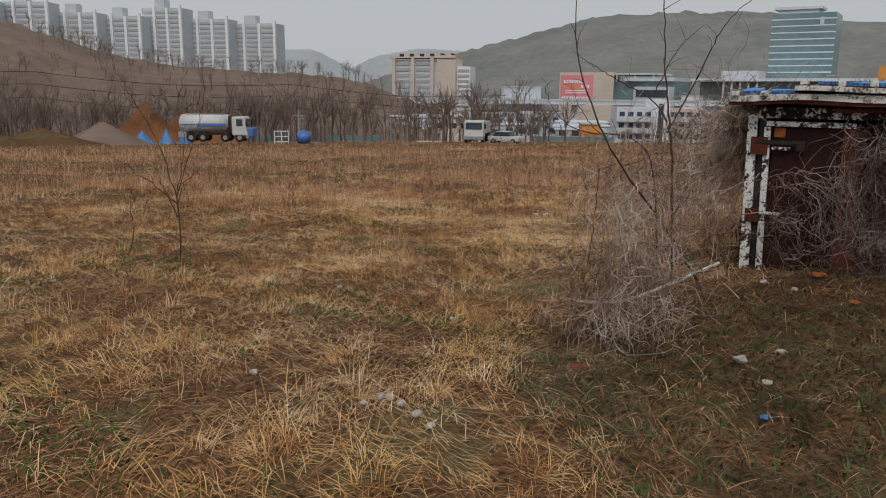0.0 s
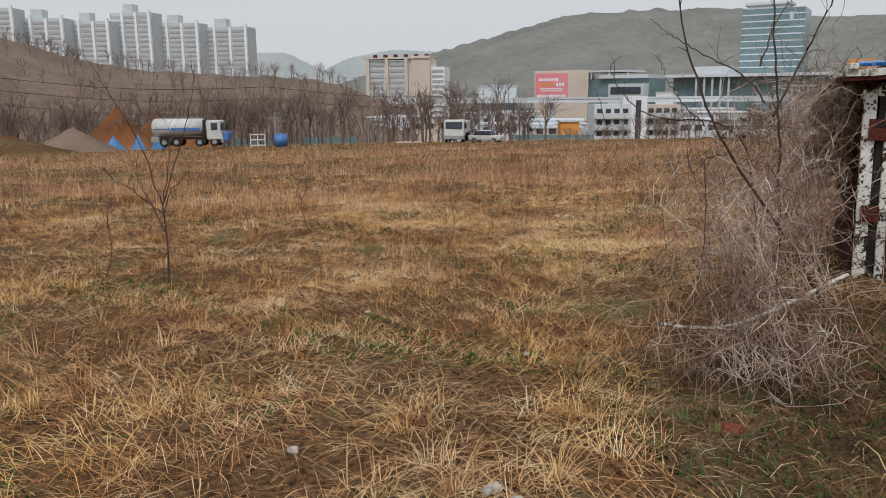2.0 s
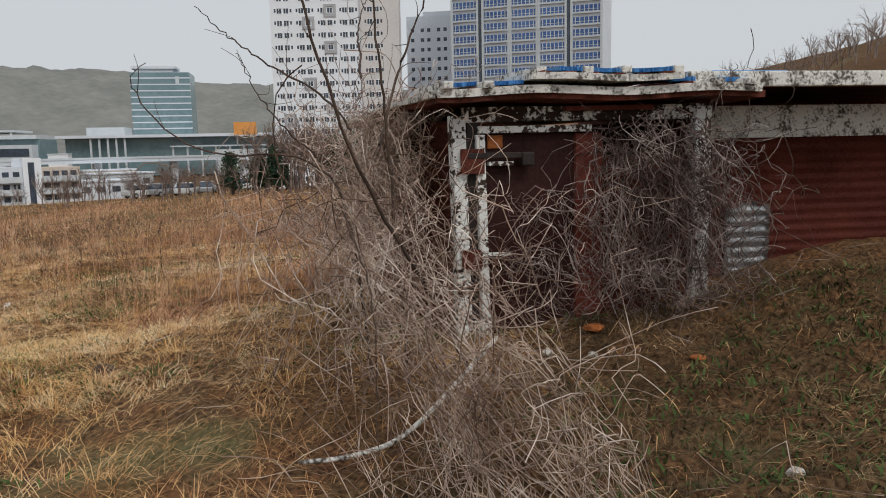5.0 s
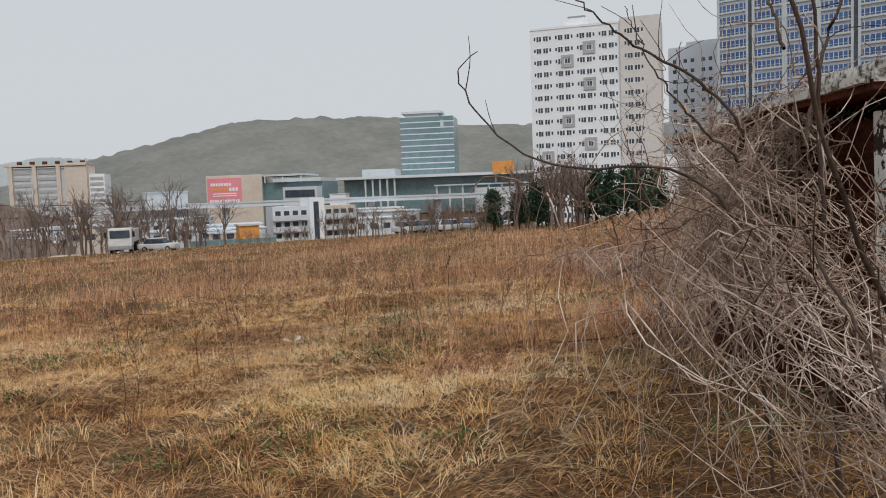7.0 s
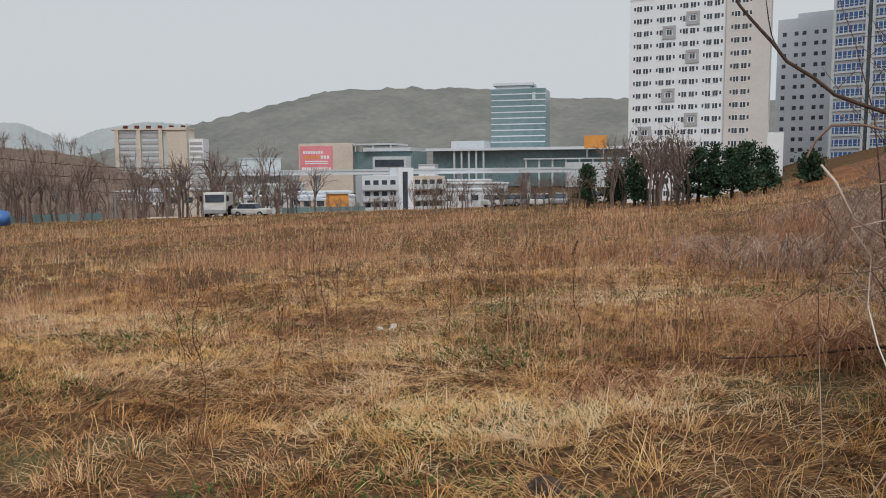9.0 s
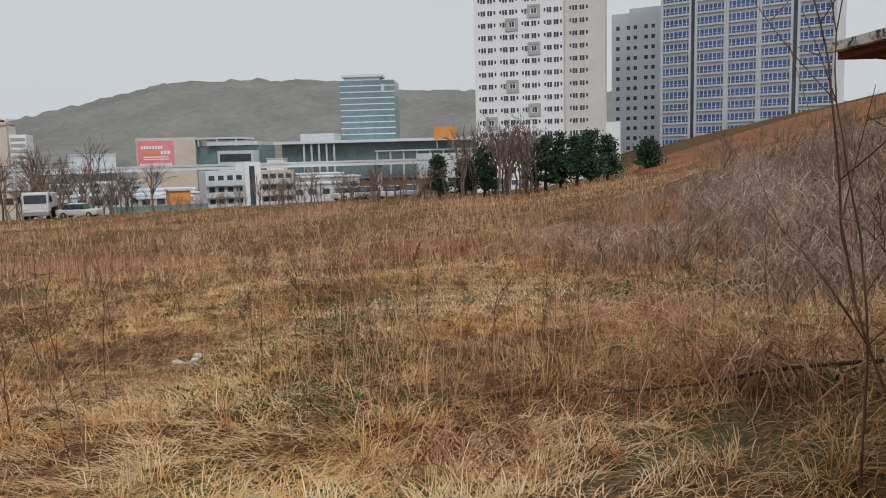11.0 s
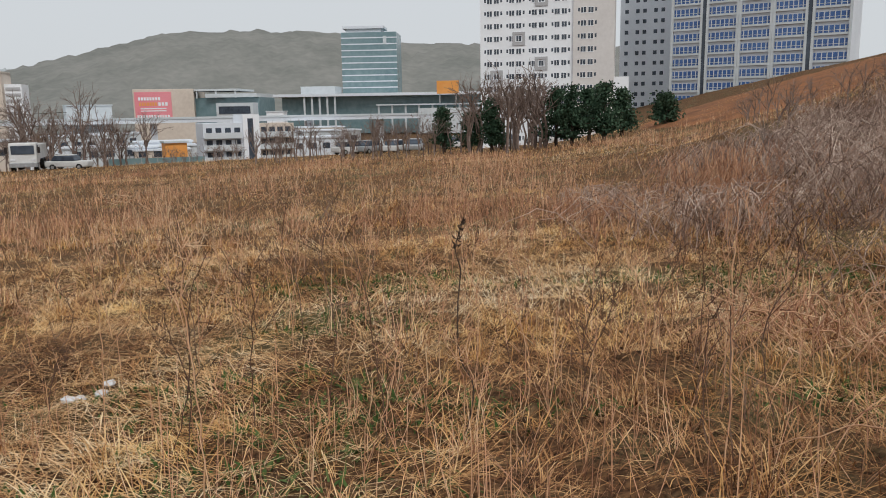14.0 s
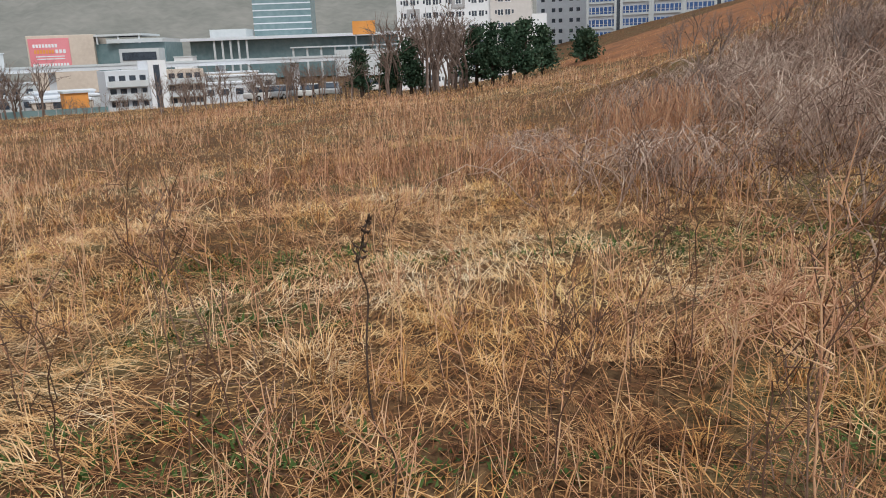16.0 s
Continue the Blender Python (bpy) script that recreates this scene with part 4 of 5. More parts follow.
def field_sapling(x, y):
    """A forked young tree: short trunk, a few long upswept branches."""
    rng = np.random.default_rng(23)
    z = h(x, y)
    t = empty("sapling", Matrix(), "thin bare forked sapling in the open field", "sapling")
    fork = np.array([x, y, z + 0.9])
    v, f = tubes([curve_path([(x, y, z - 0.05), (x + 0.02, y, z + 0.45), fork], 10)], [np.linspace(0.013, 0.009, 10)], 6)
    raw_mesh("trunk", v, f, M_BARK, t, smooth=True)
    for dx, dy, dz, bow in ((-0.72, 0.1, 1.72, 0.15), (0.45, -0.1, 1.45, 0.1), (-0.3, 0.3, 0.75, -0.1), (0.12, 0.2, 0.9, 0.05), (-0.6, -0.2, 0.6, -0.12), (0.3, 0.3, 0.5, -0.1)):
        s0 = fork - [0, 0, rng.uniform(0, 0.45) if dz < 1 else 0.0]
        e = s0 + [dx, dy, dz]
        path = curve_path([s0, s0 * 0.6 + e * 0.4 + [bow * 0.5, 0, 0.05], s0 * 0.25 + e * 0.75 + [bow * 0.3, 0, 0], e], 16, 0.008, rng)
        v, f = tubes([path], [np.linspace(0.008, 0.0025, 16)], 5)
        limb = raw_mesh("branch", v, f, M_BARK, t)
        for k in range(7):
            p = path[rng.integers(4, 15)]
            d = np.array([rng.normal(0, 0.12), rng.normal(0, 0.12), rng.uniform(0.1, 0.28)])
            v, f = tubes([curve_path([p, p + d * 0.5 + rng.normal(0, 0.02, 3), p + d], 6)], [np.linspace(0.0035, 0.0015, 6)], 4)
            raw_mesh("twig", v, f, M_TWIG, limb)


field_sapling(-1.33, 8.65)
sapling("sapling", (-2.1, 9.0), 1.1, 24, "thin bare sapling in the open field", (0.15, 0), 10, 0.008)
sapling("sapling", (0.4, 8.2), 1.2, 25, "thin bare sapling in the open field", (-0.1, 0), 8, 0.006)


def tall_weed():
    """The dark crooked weed with a dry seed head."""
    rng = np.random.default_rng(5)
    x, y = 6.45, 10.95
    z = h(x, y)
    pts = np.array([(x, y, z - 0.03), (x + 0.04, y - 0.02, z + 0.22), (x - 0.03, y, z + 0.4), (x - 0.04, y, z + 0.64), (x - 0.02, y, z + 0.82), (x - 0.05, y, z + 0.93), (x, y, z + 1.06)])
    main = curve_path(pts, 36)
    P, R = [main], [np.linspace(0.005, 0.002, 36)]
    for k in range(30):
        s = main[rng.integers(29, 36)]
        d = rng.normal(0, 0.01, 3)
        P.append(np.array([s, s + d, s + d * 1.6 + [0, 0, 0.012]]))
        R.append(np.array([0.002, 0.004, 0.001]))
    v, f = tubes(P, R, 5)
    tagged(raw_mesh("tall_weed", v, f, M_BARK), "dark crooked dead weed with a dry seed head", "weed")


tall_weed()
rng0 = np.random.default_rng(77)
for k in range(150):
    az = radians(rng0.uniform(-15, 75))
    d = rng0.uniform(3.5, 16)
    x, y = 2.6 + d * math.sin(az), 6.0 + d * math.cos(az)
    if k >= 60:
        az, d = radians(rng0.uniform(0, 88)), rng0.uniform(1.7, 9)
        x, y = 4.9 + d * math.sin(az), 9.2 + d * math.cos(az)
    if (x - 4.9) ** 2 + (y - 9.1) ** 2 < 2.5:
        continue
    sapling("dead_weed", (x, y), rng0.uniform(0.6, 1.25), 100 + k, "thin dead brown weed standing in dry grass", rng0.normal(0, 0.12, 2), 9, 0.0036, M_STEM if k % 3 else M_TWIG)

# fallen branch behind the shed
pts = [(6.2, 8.85), (6.6, 8.5), (7.0, 8.12), (7.4, 7.72)]
v, f = tubes([curve_path([(x, y, h(x, y) + 0.1 + 0.01 * k) for k, (x, y) in enumerate(pts)], 24)], [np.linspace(0.006, 0.014, 24)], 7)
tagged(raw_mesh("fallen_branch", v, f, M_BARK, smooth=True), "grey dead branch lying across dry grass", "branch")


def bramble(name, x, y, rx, hh, n, seed, label):
    rng = np.random.default_rng(seed)
    P, R = [], []
    for k in range(n * 3 // 5):
        a = rng.uniform(0, 2 * np.pi)
        s = np.array([x + rng.normal(0, rx * 0.4), y + rng.normal(0, rx * 0.4)])
        e = s + np.array([np.cos(a), np.sin(a)]) * rng.uniform(0.4, 1.0) * rx
        m = s * 0.5 + e * 0.5
        P.append(curve_path([(*s, h(*s)), (*m, h(*m) + hh * rng.uniform(0.5, 1.0)), (*e, h(*e) + hh * rng.uniform(0.0, 0.35))], 9, 0.02 * rx, rng))
        r = rng.uniform(0.003, 0.006) * (1 + rx * 0.35)
        R.append(np.linspace(r, r * 0.4, 9))
    v, f = tubes(P, R, 3)
    tagged(raw_mesh(name, v, f, M_BRAMBLE if rx > 0.9 else M_STEM), label, "bush", kind="stuff")


for k, (x, y, rx, hh, n) in enumerate(((20.5, 16.5, 1.8, 0.9, 300), (17.5, 13.4, 1.9, 1.1, 340), (14.6, 11.6, 1.5, 1.0, 300), (12.4, 10.2, 1.3, 0.9, 280), (18.4, 11.0, 2.0, 1.4, 340), (22.4, 13.0, 2.2, 1.0, 140),
                                     (14.8, 16.5, 1.1, 0.5, 200), (13.4, 15.6, 0.8, 0.4, 150), (10.6, 9.6, 1.0, 0.6, 220), (9.0, 10.3, 0.8, 0.3, 160), (25.5, 13.0, 2.2, 1.0, 120),
                                     (11.0, 3.4, 1.1, 1.2, 200), (13.5, 5.0, 1.5, 1.6, 260), (11.5, 6.2, 1.2, 1.3, 220))):
    bramble("bramble_clump", x, y, rx, hh, n, 300 + k, "reddish-brown dead bramble clump on the slope")
rngb = np.random.default_rng(55)
for k in range(26):
    az, d = radians(rngb.uniform(57, 84)), rngb.uniform(9, 24)
    x, y = 3.5 + d * math.sin(az), 7.5 + d * math.cos(az)
    bramble("bramble_clump", x, y, rngb.uniform(0.8, 1.7), rngb.uniform(0.5, 1.15), 330, 320 + k, "grey-brown dead bramble clump on the slope")
bramble("bramble_clump", 7.0, 8.5, 0.7, 0.35, 200, 350, "matted grey dead bramble by a fallen branch")
bramble("bramble_clump", 5.0, 8.9, 0.5, 0.22, 130, 351, "low matted dead bramble in dry grass")


# ---- trees ----
def bare_tree(rng, H, spread=0.45):
    P, R = [], []

    def grow(s, d, L, r, depth):
        e = s + d * L
        P.append(np.array([s, s + d * L * 0.5 + rng.normal(0, L * 0.04, 3), e]))
        R.append(np.array([r, r * 0.8, r * 0.55]))
        if depth == 0:
            return
        for q in range(4 if depth > 1 else 3):
            nd = d + rng.normal(0, spread, 3) + [0, 0, 0.12]
            nd /= np.linalg.norm(nd)
            grow(s + d * L * rng.uniform(0.55, 1.0), nd, L * rng.uniform(0.5, 0.72), r * 0.5, depth - 1)
    grow(np.zeros(3), np.array([rng.normal(0, 0.05), rng.normal(0, 0.05), 1.0]), H * 0.42, H * 0.017, 3)
    return tubes(P, R, 3)


rng = np.random.default_rng(31)
KINDS = [bare_tree(rng, 1.0 * 8, 0.42) for k in range(5)]


def woodland(name, spots, label):
    vs, fs, base = [], [], 0
    for x, y, z, s in spots:
        v, f = KINDS[rng.integers(0, 5)]
        a = rng.uniform(0, 2 * np.pi)
        c, q = np.cos(a), np.sin(a)
        w = np.stack([v[:, 0] * c - v[:, 1] * q, v[:, 0] * q + v[:, 1] * c, v[:, 2]], -1) * s + [x, y, z]
        vs.append(w)
        fs.append(f + base)
        base += len(v)
    ob = raw_mesh(name, np.concatenate(vs), np.concatenate(fs), M_WOOD_FAR)
    return tagged(ob, label, "trees", kind="stuff")


spots = []
for k in range(420):
    az, d = rng.uniform(-30, 34), rng.uniform(97, 135)
    p = far(az, d, 0, EARLY)
    low = rng.uniform(0.2, 0.42) if az > 21 else rng.uniform(0.8, 1.35)
    spots.append((p.x, p.y, h(p.x, p.y) - 0.2, low))
woodland("bare_woodland", spots, "belt of grey-brown bare winter trees beyond the field")
spots = []
for k in range(420):
    az = rng.uniform(-34, 8)
    d = rng.uniform(140, 255)
    f = (d - 125) / 135
    top = EARLY[2] + 260 * math.tan(radians(float(np.interp(az, [-34, -24, -17.2, -14.1, -10.8, -7.3, -1, 4.2, 8], [5.4, 5.2, 4.1, 2.95, 2.09, 1.54, 1.25, 1.1, -0.3]))))
    z = -9 + (top + 9) * float(smooth01(np.array(f)))
    p = far(az, d, 0, EARLY)
    spots.append((p.x, p.y, z - 0.5, rng.uniform(0.6, 1.0)))
woodland("bare_woodland", spots, "bare winter trees on the brown hillside")
spots = []
for k in range(90):
    az = rng.uniform(27, 47) if k < 74 else rng.uniform(44.5, 47.8)
    p = far(az, rng.uniform(62, 80))
    spots.append((p.x, p.y, h(p.x, p.y) - 0.3, rng.uniform(0.4, 0.62) if az < 42 else rng.uniform(0.8, 1.15)))
woodland("bare_woodland", spots, "row of bare roadside trees below the towers")
spots = []
for k in range(150):
    az = rng.uniform(60, 94)
    d = rng.uniform(16, 52)
    p = far(az, d)
    spots.append((p.x, p.y, h(p.x, p.y) - 0.2, rng.uniform(0.14, 0.32)))
for k in range(60):
    x, y = rng.uniform(9.0, 16), rng.uniform(3.2, 8.5)
    spots.append((x, y, h(x, y) - 0.1, rng.uniform(0.14, 0.3)))
woodland("bare_scrub", spots, "thin bare scrub along the hill's crest")


def pine(x, y, H, seed, spread):
    rng = np.random.default_rng(seed)
    t = empty("pine_tree", Matrix.Translation((x, y, h(x, y) - 0.2)), "dark green pine tree at the field's edge", "tree", "pines below the towers")
    P, R = [np.array([(0, 0, 0), (0.1, 0, H * 0.5), (0, 0.1, H * 0.95)])], [np.array([0.17, 0.12, 0.03])]
    V = []
    for k in range(34):
        z = H * rng.uniform(0.18, 0.97)
        a = rng.uniform(0, 2 * np.pi)
        L = spread * (1.08 - (z / H) ** 1.6) * rng.uniform(0.55, 1.1)
        e = np.array([np.cos(a) * L, np.sin(a) * L, z + 0.15 * L])
        P.append(np.array([(0, 0, z), e * [0.5, 0.5, 1] + [0, 0, -0.05], e]))
        R.append(np.array([0.05, 0.035, 0.012]))
        m = 80
        f = rng.uniform(0.35, 1.05, m)[:, None]
        V.append(np.array([0, 0, z]) * (1 - f) + e * f + rng.normal(0, 1, (m, 3)) * [0.26, 0.26, 0.17])
    v, f = tubes(P, R, 5)
    raw_mesh("trunk", v, f, M_BARK, t)
    C = np.concatenate(V)
    n = len(C)
    d = rng.normal(0, 1, (n, 3)) + [0, 0, 0.35]
    d /= np.linalg.norm(d, axis=1)[:, None]
    s = np.cross(d, rng.normal(0, 1, (n, 3)))
    s /= np.linalg.norm(s, axis=1)[:, None]
    L = rng.uniform(0.14, 0.3, n)[:, None]
    w = 0.075
    vv = np.stack([C - s * w * 0.4, C + s * w * 0.4, C + d * L * 0.6 + s * w, C + d * L, C + d * L * 0.6 - s * w], 1).reshape(-1, 3)
    i = np.arange(n)[:, None] * 5
    ff = np.concatenate([i + [0, 1, 2], i + [0, 2, 4], i + [4, 2, 3]])
    raw_mesh("crown", vv, ff, M_NEEDLE, t)


for k, (az, d, el, sp) in enumerate(((40.4, 70, -0.2, 1.0), (42.3, 70, -0.5, 1.3), (43.8, 68, 0.4, 1.3), (48.3, 66, 0.9, 1.5), (49.4, 64, 1.3, 1.7), (50.6, 66, 1.1, 1.7), (51.6, 62, 1.3, 1.7), (52.8, 64, 0.8, 1.3), (55.7, 66, 0.55, 1.2))):
    p = far(az, d)
    pine(p.x, p.y, max(1.65 + d * math.tan(radians(el)) - h(p.x, p.y) + 0.3, 1.8), 400 + k, sp)

# bare clay cut on the hill
rng = np.random.default_rng(8)


def clay_sheet(name, az0, az1, d0, d1, label, lift=0.12):
    n, k = 40, 12
    vs = []
    for i in range(n + 1):
        az = az0 + (az1 - az0) * i / n
        taper = math.sin(math.pi * min(max(i / n, 0.02), 0.98)) ** 0.5
        for j in range(k + 1):
            mid, half_w = (d0 + d1) / 2, (d1 - d0) / 2 * taper
            d = mid + half_w * (2 * j / k - 1) + rng.uniform(-0.5, 0.5) * (j in (0, k))
            p = far(az, d)
            edge = 0.0 if i in (0, n) or j in (0, k) else lift
            vs.append((p.x, p.y, h(p.x, p.y) + edge - 0.04 + rng.uniform(0, 0.08) * (edge > 0)))
    a, b = np.meshgrid(np.arange(n), np.arange(k), indexing="ij")
    q = np.stack([a * (k + 1) + b, (a + 1) * (k + 1) + b, (a + 1) * (k + 1) + b + 1, a * (k + 1) + b + 1], -1).reshape(-1, 4)
    tagged(raw_mesh(name, vs, q[:, ::-1], M_CLAY, smooth=True), label, "soil", kind="structure")


clay_sheet("ground_clay_bank", 54, 72, 45, 105, "bare orange clay bank on the hill's crest")


def heap(name, x, y, rx, ry, hh, material, label, seed):
    rng = np.random.default_rng(seed)
    n, k = 28, 10
    vs = []
    for j in range(k + 1):
        f = j / k
        for i in range(n):
            a = 2 * np.pi * i / n
            wob = 1 + 0.18 * np.sin(2 * a + seed) + 0.1 * np.sin(5 * a) + rng.normal(0, 0.02)
            px, py = x + rx * f * wob * np.cos(a), y + ry * f * wob * np.sin(a)
            vs.append((px, py, h(px, py) - 0.15 + hh * (1 - f) ** 1.15 * (1 + rng.normal(0, 0.03))))
    q = [(j * n + i, j * n + (i + 1) % n, (j + 1) * n + (i + 1) % n, (j + 1) * n + i) for j in range(k) for i in range(n)]
    tagged(raw_mesh(name, vs, np.array(q)[:, ::-1], material, smooth=True), label, "soil heap")


for az, d, rx, hh, mm, lab in ((-9.6, 100, 4.5, 5.0, M_CLAY, "heap of orange excavated clay"), (-7.2, 102, 4.5, 4.2, M_CLAY, "heap of orange excavated clay"), (-4.8, 104, 5, 3.2, M_CLAY, "heap of orange excavated clay"),
                              (-16, 88, 7, 1.9, M_GROUND, "low brown earth mound with dry weeds"), (-12.3, 92, 6, 2.6, M_BROWNHILL, "low brown earth mound with dry weeds"), (-20.5, 84, 7, 2.2, M_GROUND, "low brown earth mound with dry weeds")):
    p = far(az, d, 0, EARLY)
    heap("earth_heap", p.x, p.y, rx, rx * 0.8, hh, mm, lab, int(d + az))
for az, d, rx, hh in ((-9.9, 94, 1.3, 1.7), (-8.3, 95, 1.0, 1.9), (-7.0, 94.5, 0.9, 2.6)):
    p = far(az, d, 0, EARLY)
    heap("tarpaulin_heap", p.x, p.y, rx, rx * 0.7, hh, M_BLUE, "crumpled blue tarpaulin over a heap", int(10 * rx))


# ---- vehicles ----
def wheel(parent, x, y, r=0.5, w=0.35):
    bm = bmesh.new()
    bmesh.ops.create_cone(bm, cap_ends=True, segments=20, radius1=r, radius2=r, depth=w, matrix=Matrix.Translation((x, y, r)) @ Matrix.Rotation(radians(90), 4, 'X'))
    bmesh.ops.bevel(bm, geom=[e for e in bm.edges if len(e.link_faces) == 2 and any(len(q.verts) > 4 for q in e.link_faces)], offset=0.05, segments=2, affect='EDGES')
    o = part("wheel", bm, M_TYRE, parent)
    bm = bmesh.new()
    bmesh.ops.create_cone(bm, cap_ends=True, segments=16, radius1=r * 0.55, radius2=r * 0.5, depth=w + 0.04, matrix=Matrix.Translation((x, y, r)) @ Matrix.Rotation(radians(90), 4, 'X'))
    part("rim", bm, M_STEEL, o)


def truck_cab(t, x0, x1, z0, z1, material):
    bm = boxed(x0, x1, -1.2, 1.2, z0, z1, bevel=0.12)
    for v in bm.verts:
        if v.co.x > x1 - 0.3 and v.co.z > (z0 + z1) / 2:
            v.co.x -= 0.22 * (v.co.z - (z0 + z1) / 2)
    c = part("cab", bm, material, t)
    zc = (z0 + z1) / 2
    part("windscreen", boxed(x1 - 0.16, x1 - 0.02, -1.0, 1.0, zc - 0.1, z1 - 0.25, bevel=0.03), M_GLASS, c)
    for s in (-1, 1):
        part("side_window", boxed(x0 + 0.5, x1 - 0.5, s * 1.215 - 0.01, s * 1.215 + 0.01, zc, z1 - 0.25), M_GLASS, c)
        part("mirror", boxed(x1 - 0.1, x1 + 0.05, s * 1.4 - 0.12, s * 1.4 + 0.12, zc, zc + 0.6, bevel=0.03), M_IRON, c)
        part("headlight", boxed(x1 - 0.03, x1 + 0.03, s * 0.9 - 0.2, s * 0.9 + 0.2, z0 + 0.25, z0 + 0.45, bevel=0.02), M_LITTER, c)
    part("bumper", boxed(x1 - 0.2, x1 + 0.12, -1.2, 1.2, z0 - 0.35, z0 + 0.1, bevel=0.05), M_STEEL, c)


def tank_truck():
    p = far(-7.3, 92, 0, EARLY)
    q = far(-2.3, 90, 0, EARLY)
    a = math.atan2(q.y - p.y, q.x - p.x)
    t = empty("tank_truck", Matrix.Translation((p.x, p.y, h(p.x, p.y) + 0.3)) @ Matrix.Rotation(a, 4, 'Z'), "white and blue tank truck parked at the field's edge", "truck")
    bm = bmesh.new()
    bmesh.ops.create_cone(bm, cap_ends=True, segments=28, radius1=1.15, radius2=1.15, depth=5.4, matrix=Matrix.Translation((2.8, 0, 2.05)) @ Matrix.Rotation(radians(90), 4, 'Y') @ Matrix.Diagonal((0.85, 1, 1, 1)))
    bmesh.ops.bevel(bm, geom=[e for e in bm.edges if any(len(f.verts) > 4 for f in e.link_faces)], offset=0.15, segments=3, affect='EDGES')
    part("tank", bm, M_TRUCKWHITE, t, "white cylindrical tank", smooth=True)
    part("stripe", boxed(2.2, 5.3, -1.19, -1.14, 1.75, 2.05, bevel=0.01), M_TRUCKBLUE, t, "blue stripe")
    part("stripe", boxed(0.3, 2.2, -1.19, -1.14, 1.9, 1.98, bevel=0.01), M_TRUCKBLUE, t, "blue stripe")
    part("walkway", boxed(0.6, 5.0, -0.3, 0.3, 2.98, 3.1), M_STEEL, t)
    part("chassis", boxed(0.1, 7.6, -0.5, 0.5, 0.75, 1.0), M_IRON, t)
    part("rear_box", boxed(0.0, 0.9, -1.15, 1.15, 0.5, 1.1, bevel=0.03), M_STEEL, t)
    part("intake_stack", boxed(5.6, 5.85, -1.1, -0.8, 1.0, 2.9, bevel=0.05), M_IRON, t)
    truck_cab(t, 6.0, 7.7, 0.75, 2.8, M_TRUCKWHITE)
    part("blue_bonnet", boxed(7.72, 8.3, -1.1, 1.1, 0.6, 1.55, bevel=0.12), M_TRUCKBLUE, t, "blue front panel")
    for x in (1.4, 2.7, 5.2, 6.8):
        for y in (-1.0, 1.0):
            wheel(t, x, y)


def dump_truck():
    p = far(12.9, 88)
    t = empty("dump_truck", Matrix.Translation((p.x, p.y, h(p.x, p.y))) @ Matrix.Rotation(radians(-112), 4, 'Z'), "dusty white dump truck parked on the field", "truck")
    bm = boxed(-4.2, 0.3, -1.2, 1.2, 1.15, 2.55, bevel=0.05)
    bmesh.ops.delete(bm, geom=[f for f in bm.faces if f.normal.z > 0.9 and f.calc_area() > 1], context='FACES')
    bmesh.ops.solidify(bm, geom=bm.faces[:], thickness=0.08)
    part("dump_body", bm, M_TRUCKWHITE, t)
    for k in range(5):
        part("body_rib", boxed(-4.0 + k, -3.88 + k, -1.27, -1.2, 1.2, 2.5), M_STEEL, t)
    part("chassis", boxed(-4.2, 2.0, -0.5, 0.5, 0.75, 1.05), M_IRON, t)
    truck_cab(t, 0.5, 2.1, 0.8, 2.75, M_TRUCKWHITE)
    for x in (-3.3, -2.1, 1.3):
        for y in (-1.0, 1.0):
            wheel(t, x, y)


def small_car(az, d, rot, material, label):
    p = far(az, d)
    t = empty("car", Matrix.Translation((p.x, p.y, h(p.x, p.y))) @ Matrix.Rotation(radians(rot), 4, 'Z'), label, "car", "parked cars")
    part("body", boxed(-2.1, 2.1, -0.85, 0.85, 0.3, 0.9, bevel=0.15), material, t)
    bm = boxed(-1.5, 0.9, -0.75, 0.75, 0.88, 1.45, bevel=0.12)
    for v in bm.verts:
        if v.co.z > 1.2:
            v.co.x *= 0.8
    part("cabin_glass", bm, M_GLASS, t)
    part("roof", boxed(-1.1, 0.55, -0.7, 0.7, 1.43, 1.5, bevel=0.03), material, t)
    for s in (-1, 1):
        part("headlight", boxed(2.05, 2.13, s * 0.6 - 0.15, s * 0.6 + 0.15, 0.6, 0.75, bevel=0.02), M_LITTER, t)
    for x in (-1.3, 1.3):
        for y in (-0.8, 0.8):
            wheel(t, x, y, 0.32, 0.2)


tank_truck()
dump_truck()
small_car(15.3, 88, -40, M_TRUCKWHITE, "small white car parked on the field")
for k, az in enumerate((33.8, 35.2, 37.0, 38.4, 41.0, 44.6, 47.4)):
    small_car(az, 88 + k, 15 * k, (M_TRUCKWHITE, M_STEEL)[k % 2], "pale parked car beyond the field's crest")

p = far(1.25, 90, 0, EARLY)
t = empty("water_tank", Matrix.Translation((p.x, p.y, h(p.x, p.y))), "round blue plastic water tank", "tank")
bm = bmesh.new()
bmesh.ops.create_cone(bm, cap_ends=True, segments=24, radius1=0.75, radius2=0.72, depth=1.35, matrix=Matrix.Translation((0, 0, 0.72)))
bmesh.ops.bevel(bm, geom=[e for e in bm.edges if any(len(q.verts) > 4 for q in e.link_faces)], offset=0.1, segments=3, affect='EDGES')
part("body", bm, M_TRUCKBLUE, t, smooth=True)
bm = bmesh.new()
bmesh.ops.create_cone(bm, cap_ends=True, segments=18, radius1=0.3, radius2=0.26, depth=0.15, matrix=Matrix.Translation((0, 0, 1.45)))
part("lid", bm, M_TRUCKBLUE, t)
p = far(-0.9, 91, 0, EARLY)
t = empty("pipe_rack", Matrix.Translation((p.x, p.y, h(p.x, p.y))), "white welded pipe rack", "rack")
